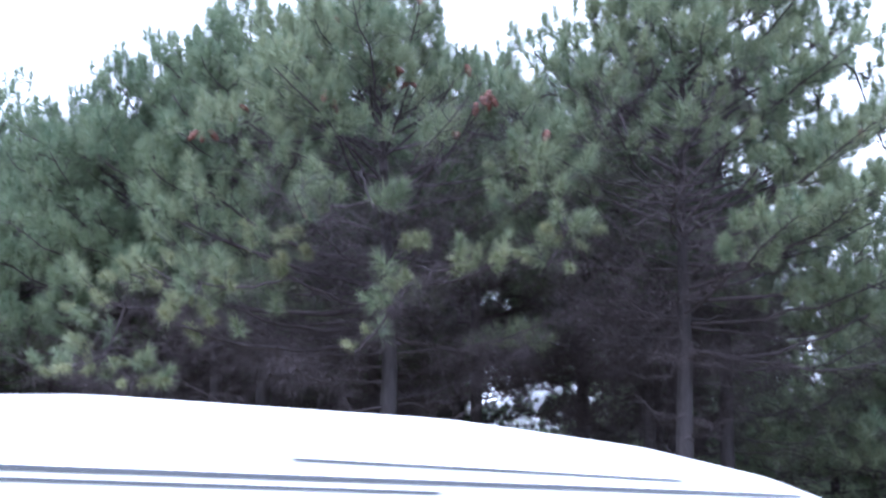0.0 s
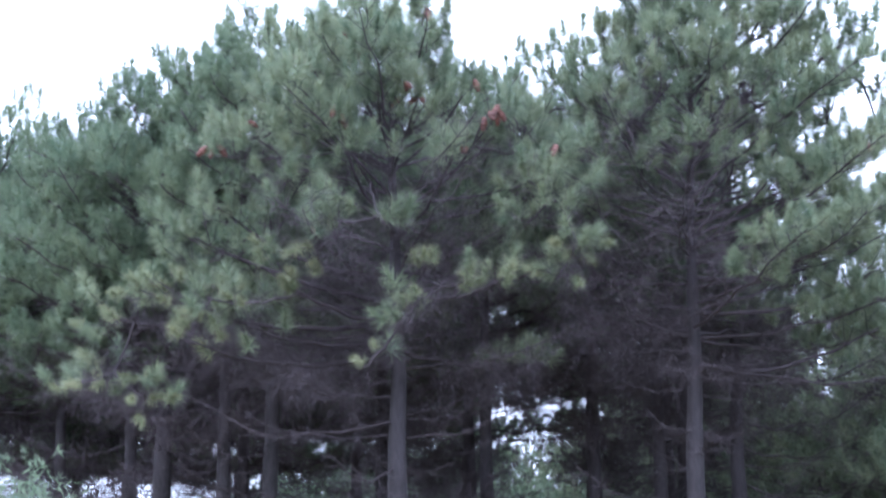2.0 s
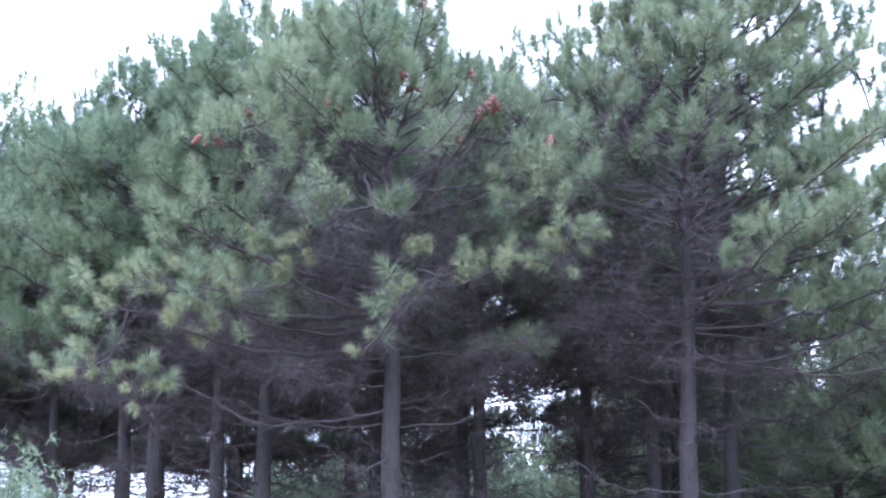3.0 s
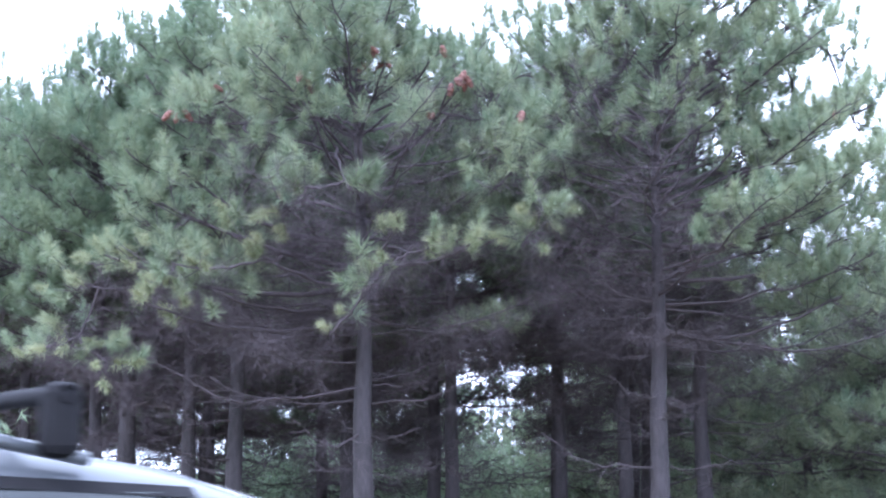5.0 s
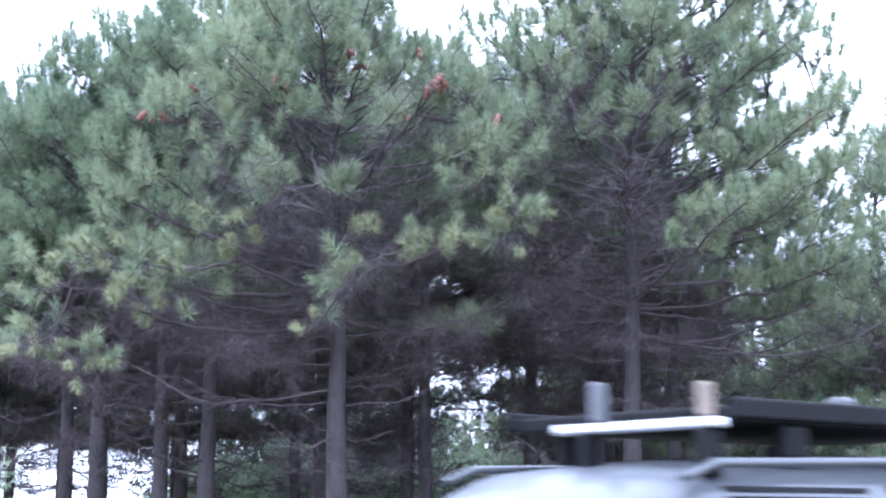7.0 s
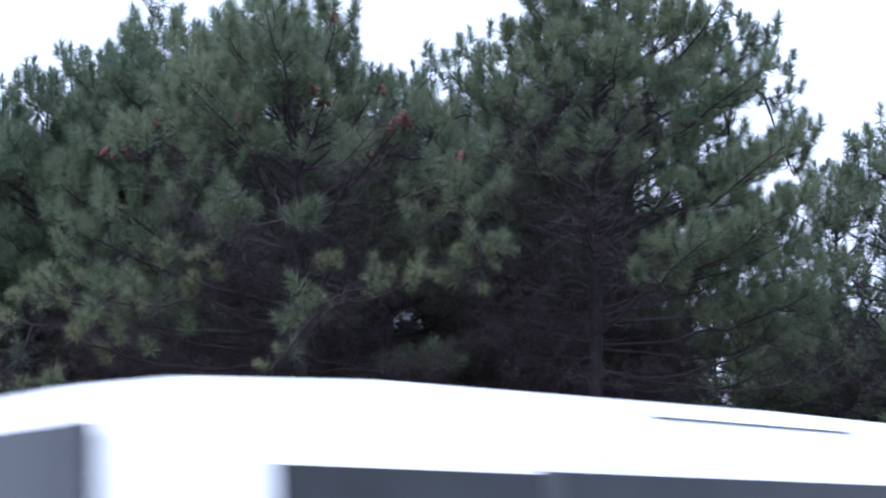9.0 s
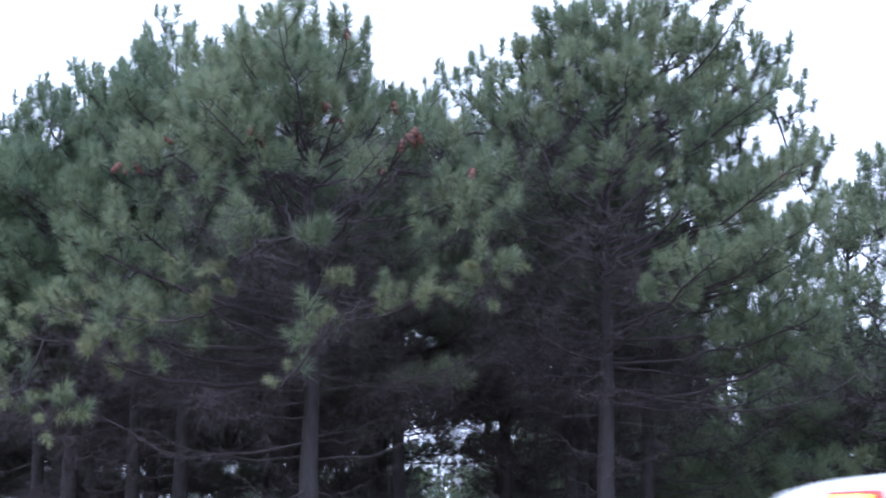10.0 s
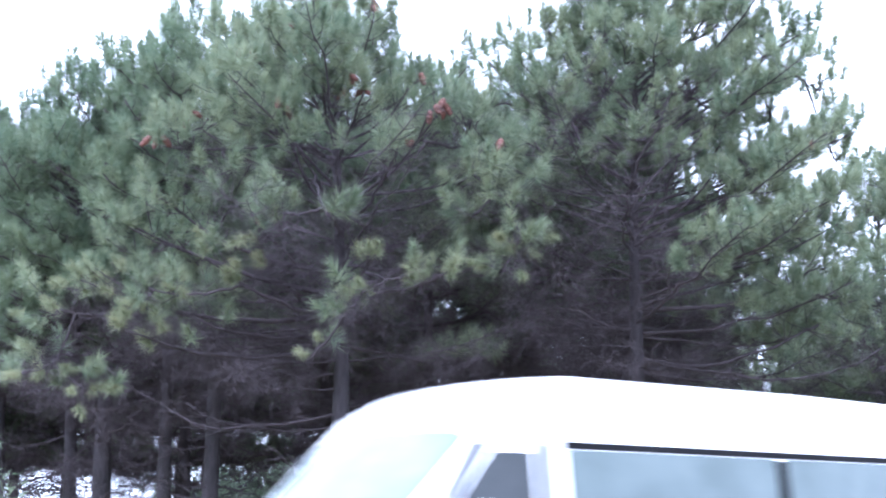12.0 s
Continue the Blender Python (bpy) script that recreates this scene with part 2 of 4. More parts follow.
def pine(label, place, height, girth, reach, live, seed, limbs=(), sprays=(), mat=NEEDLE, count=170, cones=0, first=2.2, gap=0.40, lean=(0, 0), fan=(4, 6), group="pines of the roadside wood", twigs=3, joined=False, wide=0.010, tuft_size=1.0, spare=0.5, brush_from=3.2, bare=0.5, apart=0.25):
    """A pine: trunk, whorls of limbs out to reach(z), needle tufts at the ends where live(z), dead twigs below and inside.

    limbs: (z, turn, length, rise, alive, droop, pale); sprays: boughs (z at the trunk, end, tufts, spread, pale, cones).
    """
    rng = np.random.default_rng(seed)
    tree = thing("pine_tree", label, "tree", group, m=pose(place[0], place[1], 0))
    whole = Tubes()
    rnd = lambda lo, hi: float(rng.uniform(lo, hi))
    stem = [Vector((lean[0] * (i / 9) ** 1.3 + rnd(-0.03, 0.03), lean[1] * i / 9 + rnd(-0.03, 0.03), -0.2 + (height - 0.1) * i / 9)) for i in range(10)]

    def axis_at(z):
        f = min(max((z + 0.2) / (height - 0.1) * 9, 0), 8.999)
        return stem[int(f)].lerp(stem[int(f) + 1], f - int(f))

    trunk = Tubes()
    n = 26
    pts = [axis_at(-0.2 + (height - 0.1) * i / n) for i in range(n + 1)]
    trunk.add(pts[:2], girth * 1.35, girth * 1.05, 12)
    trunk.add(pts[1:], girth * 1.05, 0.022, 12)
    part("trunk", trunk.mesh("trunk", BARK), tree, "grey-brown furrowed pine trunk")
    shoots, tips, brush, near, taken, forks = [], [], [], [], set(), []

    def tuft(p, d, size=1.0, pale=False, free=False):
        """A brush of needles that turns up towards the light; two never share one spot."""
        spot = tuple(int(math.floor(c / (0.95 * apart if pale else apart))) for c in p)
        if spot in taken and not free:
            return
        taken.add(spot)
        d = Vector(d).normalized()
        if pale and rnd(0, 1) < 0.65:
            near.append((tuple(p), tuple(d * 0.8 + Vector((rnd(-0.3, 0.3), rnd(-0.4, 0.1), rnd(0.0, 0.6)))), size * rnd(0.65, 0.98)))
            return
        up = p[2] / height
        a = d * (0.85 - 0.55 * up) + Vector((0, 0, 0.15 + 0.95 * up)) + Vector((rnd(-0.28, 0.28), rnd(-0.28, 0.28), rnd(-0.1, 0.2)))
        shoots.append((tuple(p), tuple(a), tuft_size * size * rnd(0.75, 1.25)))
        tips.append(Vector(p))

    def bough(z, end, tufts, spread, pale=False, nuts=0):
        """A bent bough from the trunk to end, forking into short shoots with a tuft on each."""
        tops = whole if joined else Tubes()
        root, end = axis_at(z), Vector(end)
        thick = 0.013 + 0.009 * (end - root).length
        if forks and rnd(0, 1) < 0.75:
            near_ = min(forks, key=lambda p: (p - end).length)
            if (near_ - end).length < 0.62 * (end - root).length:
                root, thick = near_, 0.02
        span = end - root
        k = 8
        side = span.cross(Vector((0, 0, 1))).normalized()
        bend = rnd(-0.07, 0.07) * span.length
        sag = rnd(0.04, 0.10) * span.length
        pts = [root + span * (i / k) + side * (bend * math.sin(math.pi * i / k) + rnd(-0.03, 0.03)) - Vector((0, 0, sag * math.sin(math.pi * i / k) + rnd(-0.03, 0.03))) for i in range(k + 1)]
        tops.add(pts, thick, 0.012, 6)
        forks.extend(pts[3:7])
        aim_ = span.normalized()
        for i in range(tufts + tufts // 4 if pale else tufts):
            f = rnd(0.62, 1.0) if i else 1.0
            p = pts[int(f * k * 0.999)].lerp(pts[int(f * k * 0.999) + 1], 0.5)
            off = Vector(rng.normal(size=3))
            off = off.normalized() * rnd(0.35, 1.0)
            e = end - aim_ * (1 - f) * 0.5 * span.length + Vector((off.x * spread * 1.35, off.y * spread * 1.1, off.z * spread * 0.85 + 0.08))
            if not i:
                e = end + Vector((0, 0, 0.05))
            mid = p.lerp(e, 0.5) - Vector((0, 0, 0.05))
            tops.add([p, mid, e], 0.009, 0.005, 3)
            tuft(e, (e - mid) + aim_ * 0.15, 1.0 if i else 1.15, pale)
            if rnd(0, 1) < 0.5:
                brush.append((tuple(p), tuple((e - p).normalized()), 0.6))
        for t in (0.25, 0.4, 0.55, 0.7):
            p = pts[int(t * k)]
            for j in range(2):
                brush.append((tuple(p), (rnd(-1, 1), rnd(-1, 1), rnd(-0.5, 0.4)), rnd(0.6, 1.1)))
        stalks = []
        for j in range(nuts):
            q = end - aim_ * (0.02 + 0.09 * j) + Vector((rnd(-0.06, 0.06), -0.30 + rnd(-0.03, 0.03), 0.02))
            stalks.append((pts[-1 - min(j, 2)], q))
            part("pine_cone", CONE_MESH, tree, "", pose(q.x, q.y, q.z, rnd(-40, 40), rnd(-40, 40), rnd(0, 360)) @ Matrix.Scale(1.3, 4))
        for p, q in stalks:
            tops.add([p, p.lerp(q, 0.6) + Vector((0, 0, 0.03)), q], 0.010, 0.008, 4)
        if not joined:
            part("limb", tops.mesh("limb", TWIG), tree)

    def limb(z, turn, length, rise, alive, droop=0.0, pale=False):
        if not alive and rnd(0, 1) < spare and not droop:
            length *= 0.45
        tops = whole if joined else Tubes()
        a = radians(turn)
        out = Vector((math.cos(a), math.sin(a), 0))
        side = Vector((-out.y, out.x, 0))
        root = axis_at(z)
        pts, k = [], 8
        kink = rnd(-0.14, 0.14) if alive else rnd(-0.25, 0.25)
        wave = 0 if alive else rnd(0.02, 0.07) * length
        for i in range(k + 1):
            t = i / k
            up = math.tan(radians(rise)) * t * length * (1 - 0.35 * t) + 0.16 * length * t ** 3 - (droop + wave) * math.sin(math.pi * t)
            pts.append(root + out * length * t + side * (kink * length * math.sin(2.2 * t) + rnd(-0.05, 0.05)) + Vector((0, 0, up + rnd(-0.05, 0.05) * min(1, 3 * t))))
        r0 = 0.010 + 0.0062 * length if alive else 0.007 + 0.0046 * length
        tops.add(pts, r0, 0.007, 5)

        def on(t):
            f = min(t * k, k - 0.001)
            return pts[int(f)].lerp(pts[int(f) + 1], f - int(f)), (pts[int(f) + 1] - pts[int(f)]).normalized()

        s = rnd(0.28, 0.42) if alive else rnd(0.15, 0.3)
        flip = 1
        while s < 0.98:
            p, d = on(s)
            for sgn in ((flip, -flip) if rnd(0, 1) < 0.75 else (flip,)):
                ln = (0.20 + 0.34 * (1 - s) * length * 0.55) * rnd(0.7, 1.2)
                q = d * rnd(0.5, 0.9) + side * sgn * rnd(0.6, 1.0) + Vector((0, 0, rnd(0.0, 0.35) if alive else rnd(-0.3, 0.25)))
                q.normalize()
                e = p + q * ln + Vector((0, 0, 0.06 * ln if alive else -0.05))
                mid = p.lerp(e, 0.5) + Vector((rnd(-0.03, 0.03), rnd(-0.03, 0.03), -0.02))
                tops.add([p, mid, e], 0.008, 0.004, 3)
                if alive and s > bare:
                    tuft(e, q, 1.0, pale)
                    for j in range(1 + int(ln / 0.32)):
                        g = p.lerp(e, rnd(0.45, 0.95))
                        c = g + Vector((rnd(-0.2, 0.2), rnd(-0.2, 0.2), rnd(-0.04, 0.22)))
                        tops.add([g, c], 0.005, 0.004, 3)
                        tuft(c, q, 0.9, pale)
                    if p.z < 0.6 * height:
                        brush.append((tuple(p), tuple(q), 0.6))
                else:
                    for j in range((3 if p.z < 0.62 * height else 1) if p.z > brush_from else int(rnd(0, 1) < 0.3)):
                        brush.append((tuple(p.lerp(e, rnd(0.0, 1.0))), tuple(q + Vector((rnd(-0.6, 0.6), rnd(-0.6, 0.6), rnd(-0.7, 0.5)))), rnd(0.6, 1.2)))
            flip = -flip
            s += rnd(0.17, 0.28) / max(length, 0.6)
        if not joined:
            part("limb", tops.mesh("limb", TWIG), tree)
        if alive:
            tuft(pts[-1], on(0.99)[1], 1.15, pale)

    for spec in sprays:
        bough(*spec)
    z = first
    while z < height - 0.35:
        k = int(rng.integers(fan[0], fan[1] + 1))
        if z < 4.0 and first > 1 and not joined:
            k = int(rng.integers(2, 4))
        a0 = rnd(0, 360)
        for i in range(k):
            turn = a0 + 360 * i / k + rnd(-18, 18)
            ln = reach(z, turn) * rnd(0.72, 1.1)
            if ln < 0.15:
                continue
            t = z / height
            limb(z + rnd(-0.1, 0.1), turn, ln, -4 + 62 * max(0, t - 0.35) ** 1.2 * 1.5 + rnd(-13, 13), rnd(0, 1) < live(z, turn))
        z += gap * rnd(0.75, 1.25) * (0.8 if z > 0.75 * height else 1.3 if z < 3.4 and first > 1 else 1)
    for spec in limbs:
        limb(*spec)
    top = axis_at(height - 0.12)
    for i in range(8):
        tuft(top + Vector((rnd(-0.2, 0.2), rnd(-0.2, 0.2), rnd(-0.6, 0.05))), (rnd(-0.4, 0.4), rnd(-0.4, 0.4), 1), 1.0)
    if joined:
        part("branchwork", whole.mesh("branchwork", TWIG), tree, "bare grey-brown limbs and dead twigs")["kind"] = "stuff"
    crown = part("crown", needle_mesh("crown", shoots, rng, mat, count, 0.205, wide, 0.22, (4, 112)), tree, "long green needle tufts")
    crown["kind"] = "stuff"
    if near:
        fringe = part("crown_fringe", needle_mesh("crown_fringe", near, rng, NEEDLE_PALE, 190, 0.175, 0.008, 0.17, (6, 112)), tree, "paler yellowish round needle tufts")
        fringe["kind"] = "stuff"
    dead = part("twiggery", needle_mesh("twiggery", brush, rng, TWIG, twigs * 5, 0.46, 0.006 if not joined else 0.009, 0.5, (15, 100)), tree, "fine dry purple-brown twigs")
    dead["kind"] = "stuff"
    front = sorted((p for p in tips if p.y < 0 and p.z > height * 0.55), key=lambda p: p.y)
    for i in range(min(cones, len(front) // 3)):
        p = front[int(rng.integers(0, max(1, len(front) * 2 // 3)))]
        for j in range(int(rng.integers(2, 4))):
            part("pine_cone", CONE_MESH, tree, "", pose(p.x + rnd(-0.06, 0.06), p.y - 0.05 + rnd(-0.06, 0.04), p.z + rnd(-0.14, 0.04), rnd(-50, 50), rnd(-50, 50), rnd(0, 360)))
    return tree


def curve(*rows):
    zs, rs = zip(*rows)
    return lambda z, turn=0: float(np.interp(z, zs, rs))


# ---- ground, road ----
HEAD = 54.0            # the road's heading, clockwise from +Y
ALONG = Vector((math.sin(radians(HEAD)), math.cos(radians(HEAD)), 0))
ACROSS = Vector((-math.cos(radians(HEAD)), math.sin(radians(HEAD)), 0))


def road_pose(u, v, z=0.0, back=False):
    p = ALONG * u + ACROSS * v
    return pose(p.x, p.y, z, 0, 0, 90 - HEAD + (180 if back else 0))


def strip(name, v0, v1, z0, z1, mat, label, category, u0=-150, u1=150, pieces=1):
    v, f = [], []
    n = 60
    for i in range(n + 1):
        u = u0 + (u1 - u0) * i / n
        v += [(u, v0, z0), (u, v0, z1), (u, v1, z1), (u, v1, z0)]
    for i in range(n):
        for k in range(4):
            k2 = (k + 1) % 4
            f.append((4 * i + k, 4 * i + k2, 4 * i + 4 + k2, 4 * i + 4 + k))
    f += [(0, 1, 2, 3), (4 * n + 3, 4 * n + 2, 4 * n + 1, 4 * n)]
    ob = tagged(new(name, mesh_of(name, v, f, mat)), label, category, kind="structure")
    ob.matrix_basis = road_pose(0, 0)
    return ob


gv, gf = [], []
steps = [-900, -400, -150, -60, -30, -15, -5, 5, 15, 25, 35, 50, 80, 150, 400, 900]
for y in steps:
    for x in steps:
        gv.append((x, y, 0.05 * math.sin(x * 0.13) * math.sin(y * 0.11) * (1 if abs(x) + abs(y) < 300 else 0) - 0.10))
m_ = len(steps)
for j in range(m_ - 1):
    for i in range(m_ - 1):
        gf.append((j * m_ + i, j * m_ + i + 1, (j + 1) * m_ + i + 1, (j + 1) * m_ + i))
tagged(new("ground", mesh_of("ground", gv, gf, GRASS, True)), "dry grass and pine litter beside the road", "ground", kind="structure")
strip("road", 1.2, 9.6, -0.4, 0.0, ASPHALT, "grey asphalt two-way road", "road")
strip("kerb", 9.604, 9.76, -0.4, 0.12, CONCRETE, "grey concrete kerb along the road", "kerb")

# ---- the wood ----
A_SPREAD = curve((2, 2.0), (4, 2.6), (5, 2.9), (6.5, 2.9), (7.6, 2.1), (8.4, 0.8), (9.0, 0.4), (9.7, 0.2))
A_REACH = lambda z, turn: A_SPREAD(z) * (1 - (0.4 * max(0, math.cos(radians(turn))) if z > 7.2 else 0))
A_LIVE = lambda z, turn: 1.0 if z > 6.1 or (z > 4.2 and math.sin(radians(turn)) > 0.3) else 0.0
A_LEADERS = [(6.1, (-0.82, -1.8, 7.30), 9, 0.40, False, 3), (6.0, (-2.57, -1.5, 6.82), 9, 0.45, False, 3), (6.3, (1.36, -1.7, 7.33), 9, 0.42, False, 4), (5.6, (2.20, -1.4, 6.83), 9, 0.42, False, 2),
             (7.7, (-0.58, -1.0, 8.30), 7, 0.36, False, 3), (7.4, (-1.46, -0.5, 8.38), 8, 0.40, False, 2), (8.0, (-0.95, 0.2, 9.15), 7, 0.36), (7.2, (1.0, -1.0, 7.9), 8, 0.36, False, 1), (8.6, (0.35, 0.0, 9.3), 5, 0.25, False, 2)]
A_UPPER = [(5.6, (-1.43, -2.0, 6.31), 9, 0.45), (5.9, (-0.60, -2.2, 6.65), 9, 0.45), (6.7, (0.27, -1.8, 7.46), 8, 0.40), (5.9, (0.73, -2.0, 6.60), 7, 0.40), (5.2, (1.71, -1.8, 6.29), 9, 0.42),
           (5.0, (2.33, -1.6, 6.03), 9, 0.42), (6.5, (-2.02, -1.6, 7.05), 9, 0.45), (5.3, (-2.62, -1.5, 6.19), 9, 0.45), (5.0, (-3.23, -1.0, 5.91), 9, 0.50), (7.0, (-1.80, -1.0, 7.77), 8, 0.42), (6.5, (1.74, -1.4, 7.18), 8, 0.40)]
A_MIDDLE = [(5.0, (-0.15, -2.2, 5.67), 6, 0.35), (5.1, (-0.88, -2.2, 5.74), 7, 0.35), (4.9, (-1.10, -2.2, 5.36), 9, 0.36, True), (4.7, (-1.77, -2.0, 5.16), 9, 0.38, True), (5.1, (0.44, -2.2, 5.15), 6, 0.26, True),
            (5.0, (0.88, -2.4, 4.89), 7, 0.28, True), (5.1, (1.40, -2.2, 4.93), 8, 0.30, True), (5.2, (2.38, -1.8, 5.38), 9, 0.32, True), (5.0, (2.09, -1.7, 5.01), 7, 0.32, True), (5.3, (1.72, -1.7, 5.78), 7, 0.36),
            (4.8, (0.16, -2.3, 4.61), 6, 0.26, True), (4.4, (0.02, -2.4, 4.34), 4, 0.22, True), (3.9, (-0.42, -2.1, 3.83), 4, 0.22, True)]
A_LOWER = [(4.6, (-2.50, -2.0, 4.73), 10, 0.42, True), (4.7, (-3.44, -1.7, 4.92), 11, 0.45, True), (4.4, (-3.84, -1.5, 4.57), 10, 0.45, True), (4.2, (-2.88, -1.8, 4.23), 9, 0.42, True), (4.4, (-2.19, -1.5, 4.50), 7, 0.40),
           (3.9, (-3.91, -1.4, 3.68), 9, 0.42, True), (3.8, (-4.45, -1.0, 3.72), 9, 0.42, True), (3.7, (-3.28, -1.5, 3.45), 6, 0.40, True), (4.8, (-2.9, -0.8, 5.35), 9, 0.5)]
pine("tall pine with long needle tufts and brown cones", (-0.73, 22.0), 9.35, 0.165, A_REACH, A_LIVE, 11, cones=8, fan=(5, 7), gap=0.38, lean=(-0.2, 0), brush_from=3.4,
     sprays=A_LEADERS + A_UPPER + A_MIDDLE + A_LOWER, limbs=[(3.30, 179, 3.2, 2, False, 0.16), (3.32, 4, 1.3, 8, False, 0.04), (4.3, 186, 2.6, -4, False, 0.1), (3.85, 192, 1.7, 4, False, 0.05), (3.35, 25, 2.2, 22, False, 0.1)])
B_SPREAD = curve((2, 1.9), (4, 2.7), (6, 3.0), (7.3, 2.6), (7.9, 1.9), (8.7, 1.2), (9.4, 0.6), (10.4, 0.3))
B_REACH = lambda z, turn: B_SPREAD(z) * (1.05 + 0.15 * math.cos(radians(turn)))
B_LIVE = lambda z, turn: 1.0 if z > 6.7 or (z > 5.4 and math.sin(radians(turn)) > 0.3) or (z > 4.5 and math.cos(radians(turn)) > 0.35) else 0.0
B_UPPER = [(6.7, (-1.70, -1.3, 7.76), 10, 0.42), (6.6, (-0.93, -1.5, 7.38), 9, 0.42), (6.2, (-1.85, -1.1, 7.15), 9, 0.42), (6.0, (-1.31, -1.2, 6.80), 8, 0.40), (7.2, (-0.37, -1.5, 7.95), 8, 0.40), (6.7, (0.14, -1.7, 7.41), 7, 0.38),
           (5.9, (-0.71, -1.5, 6.65), 6, 0.38), (7.3, (1.06, -1.2, 8.22), 9, 0.42), (7.3, (2.04, -0.5, 8.6), 10, 0.48), (7.3, (2.7, 0.0, 8.8), 10, 0.45), (7.9, (2.0, 0.3, 9.1), 9, 0.48), (7.0, (3.0, 0.2, 8.3), 9, 0.45), (6.6, (1.56, -1.0, 7.53), 8, 0.42)]
B_CROWN = [(7.0, (-2.1, 0.0, 8.65), 11, 0.5), (7.8, (-1.0, 0.0, 9.15), 11, 0.5), (7.2, (-1.5, 0.4, 8.95), 10, 0.5), (6.8, (-2.3, 0.3, 8.1), 10, 0.5), (6.4, (-2.4, 0.2, 7.4), 9, 0.5), (6.0, (0.44, -1.7, 6.77), 6, 0.34), (8.4, (-0.5, -0.5, 9.5), 8, 0.42), (8.5, (0.5, -0.6, 9.7), 8, 0.42), (8.2, (1.3, -0.3, 9.4), 8, 0.42),
           (7.5, (0.2, -1.3, 8.3), 7, 0.4), (7.8, (-0.6, -1.5, 8.6), 7, 0.4), (7.0, (0.6, -1.6, 7.9), 7, 0.4), (6.4, (1.0, -1.5, 7.2), 7, 0.4), (6.1, (-0.2, -1.9, 6.95), 6, 0.4), (5.8, (0.9, -1.6, 6.45), 5, 0.4), (7.0, (-1.0, -1.7, 7.95), 7, 0.4)]
B_RIGHT = [(6.2, (2.41, -0.5, 7.24), 15, 0.55), (6.0, (3.15, 0.0, 7.11), 12, 0.48), (5.6, (2.62, -0.5, 6.40), 15, 0.55), (6.6, (3.2, 0.3, 7.75), 12, 0.48), (5.2, (1.83, -1.0, 6.04), 11, 0.5), (4.9, (2.92, -0.5, 5.56), 15, 0.55),
           (4.6, (2.19, -0.7, 5.12), 12, 0.5), (4.5, (3.10, -0.5, 4.99), 15, 0.55), (5.6, (1.24, -1.2, 6.32), 10, 0.45), (6.0, (1.70, -1.0, 6.78), 12, 0.5), (4.1, (2.63, -0.5, 4.57), 12, 0.5), (5.4, (3.2, 0.2, 6.2), 14, 0.55), (6.6, (2.2, 0.2, 7.8), 12, 0.5)]
pine("pine with a bare lower trunk and thin dead branches", (3.44, 22.5), 9.55, 0.16, B_REACH, B_LIVE, 23, cones=1, lean=(0.15, 0), tuft_size=0.85, fan=(6, 8), gap=0.38, brush_from=3.9, apart=0.20, twigs=2,
     sprays=B_UPPER + B_CROWN + B_RIGHT, limbs=[(4.35, 200, 2.0, 8, False, 0.08), (4.15, -14, 1.1, 2, False, 0.03), (3.95, 3, 3.4, 4, False, 0.05), (4.6, 183, 1.6, 2, False, 0.05), (6.4, 8, 1.6, 26, False, 0.02)])

BACK_REACH = curve((2, 1.9), (4, 2.5), (7, 2.7), (9, 1.8), (11, 0.7), (12, 0.25))
stock = []
for i, (h, low, x, y, girth) in enumerate(((9.3, 4.2, -4.85, 26.0, 0.19), (9.5, 4.8, 2.42, 27.0, 0.145), (8.7, 4.0, 0.27, 27.0, 0.14))):
    s_ = h / 11.5
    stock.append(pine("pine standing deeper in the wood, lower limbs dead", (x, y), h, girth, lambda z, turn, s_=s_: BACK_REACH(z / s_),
                      lambda z, turn, low=low: 1.0 if z > low else 0.0, 40 + i, mat=NEEDLE_SHADED, count=100, twigs=3, gap=0.42, fan=(4, 6), wide=0.013, bare=0.42, brush_from=3.2 if i == 1 else 2.3))
for i, (x, y, k, turn, size) in enumerate([
        (-5.6, 27.0, 2, 300, 1.05), (-3.75, 25.5, 1, 120, 1.0), (-3.9, 29.0, 1, 30, 1.0), (-2.88, 24.6, 1, 210, 1.05), (0.54, 26.0, 1, 75, 0.98), (3.42, 26.0, 1, 40, 1.0), (4.42, 30.0, 0, 80, 1.0),
        (-7.2, 28.6, 2, 20, 1.0), (-8.7, 29.4, 2, 140, 0.95), (-1.2, 26.5, 0, 250, 0.92)]):
    copy_thing(stock[k], pose(x, y, 0, 0, 0, turn) @ Matrix.Scale(size, 4))
pine("pine with one long bare limb at the wood's edge", (4.63, 25.5), 9.4, 0.15, lambda z, turn: 0.8 * BACK_REACH(z * 1.2), lambda z, turn: 1.0 if z > 5.4 else 0.0, 47, mat=NEEDLE_SHADED, count=100, wide=0.013, bare=0.42,
     limbs=[(3.5, -12, 2.5, 12, False, 0.16), (2.55, -5, 2.3, -4, False, 0.12), (3.1, 170, 1.2, 18, False, 0.05)])
# the closed rows behind, with joined branchwork
DEEP_REACH = curve((2, 1.5), (4, 2.6), (6, 2.9), (8, 2.2), (9.8, 0.4))
deep = [pine("dense pine of the wood's dark interior", (x, y), h, 0.14, DEEP_REACH, lambda z, turn, low=low: 1.0 if z > low else 0.0, 60 + i, mat=NEEDLE_SHADED, count=60, twigs=4, gap=0.42, joined=True, wide=0.019, bare=0.35, brush_from=5.0 if i == 3 else 2.9)
        for i, (x, y, h, low) in enumerate([(-1.1, 31.0, 9.8, 3.7), (4.6, 33.5, 9.2, 3.9), (-7.1, 34.0, 8.4, 3.2), (2.75, 31.2, 9.6, 5.2)])]
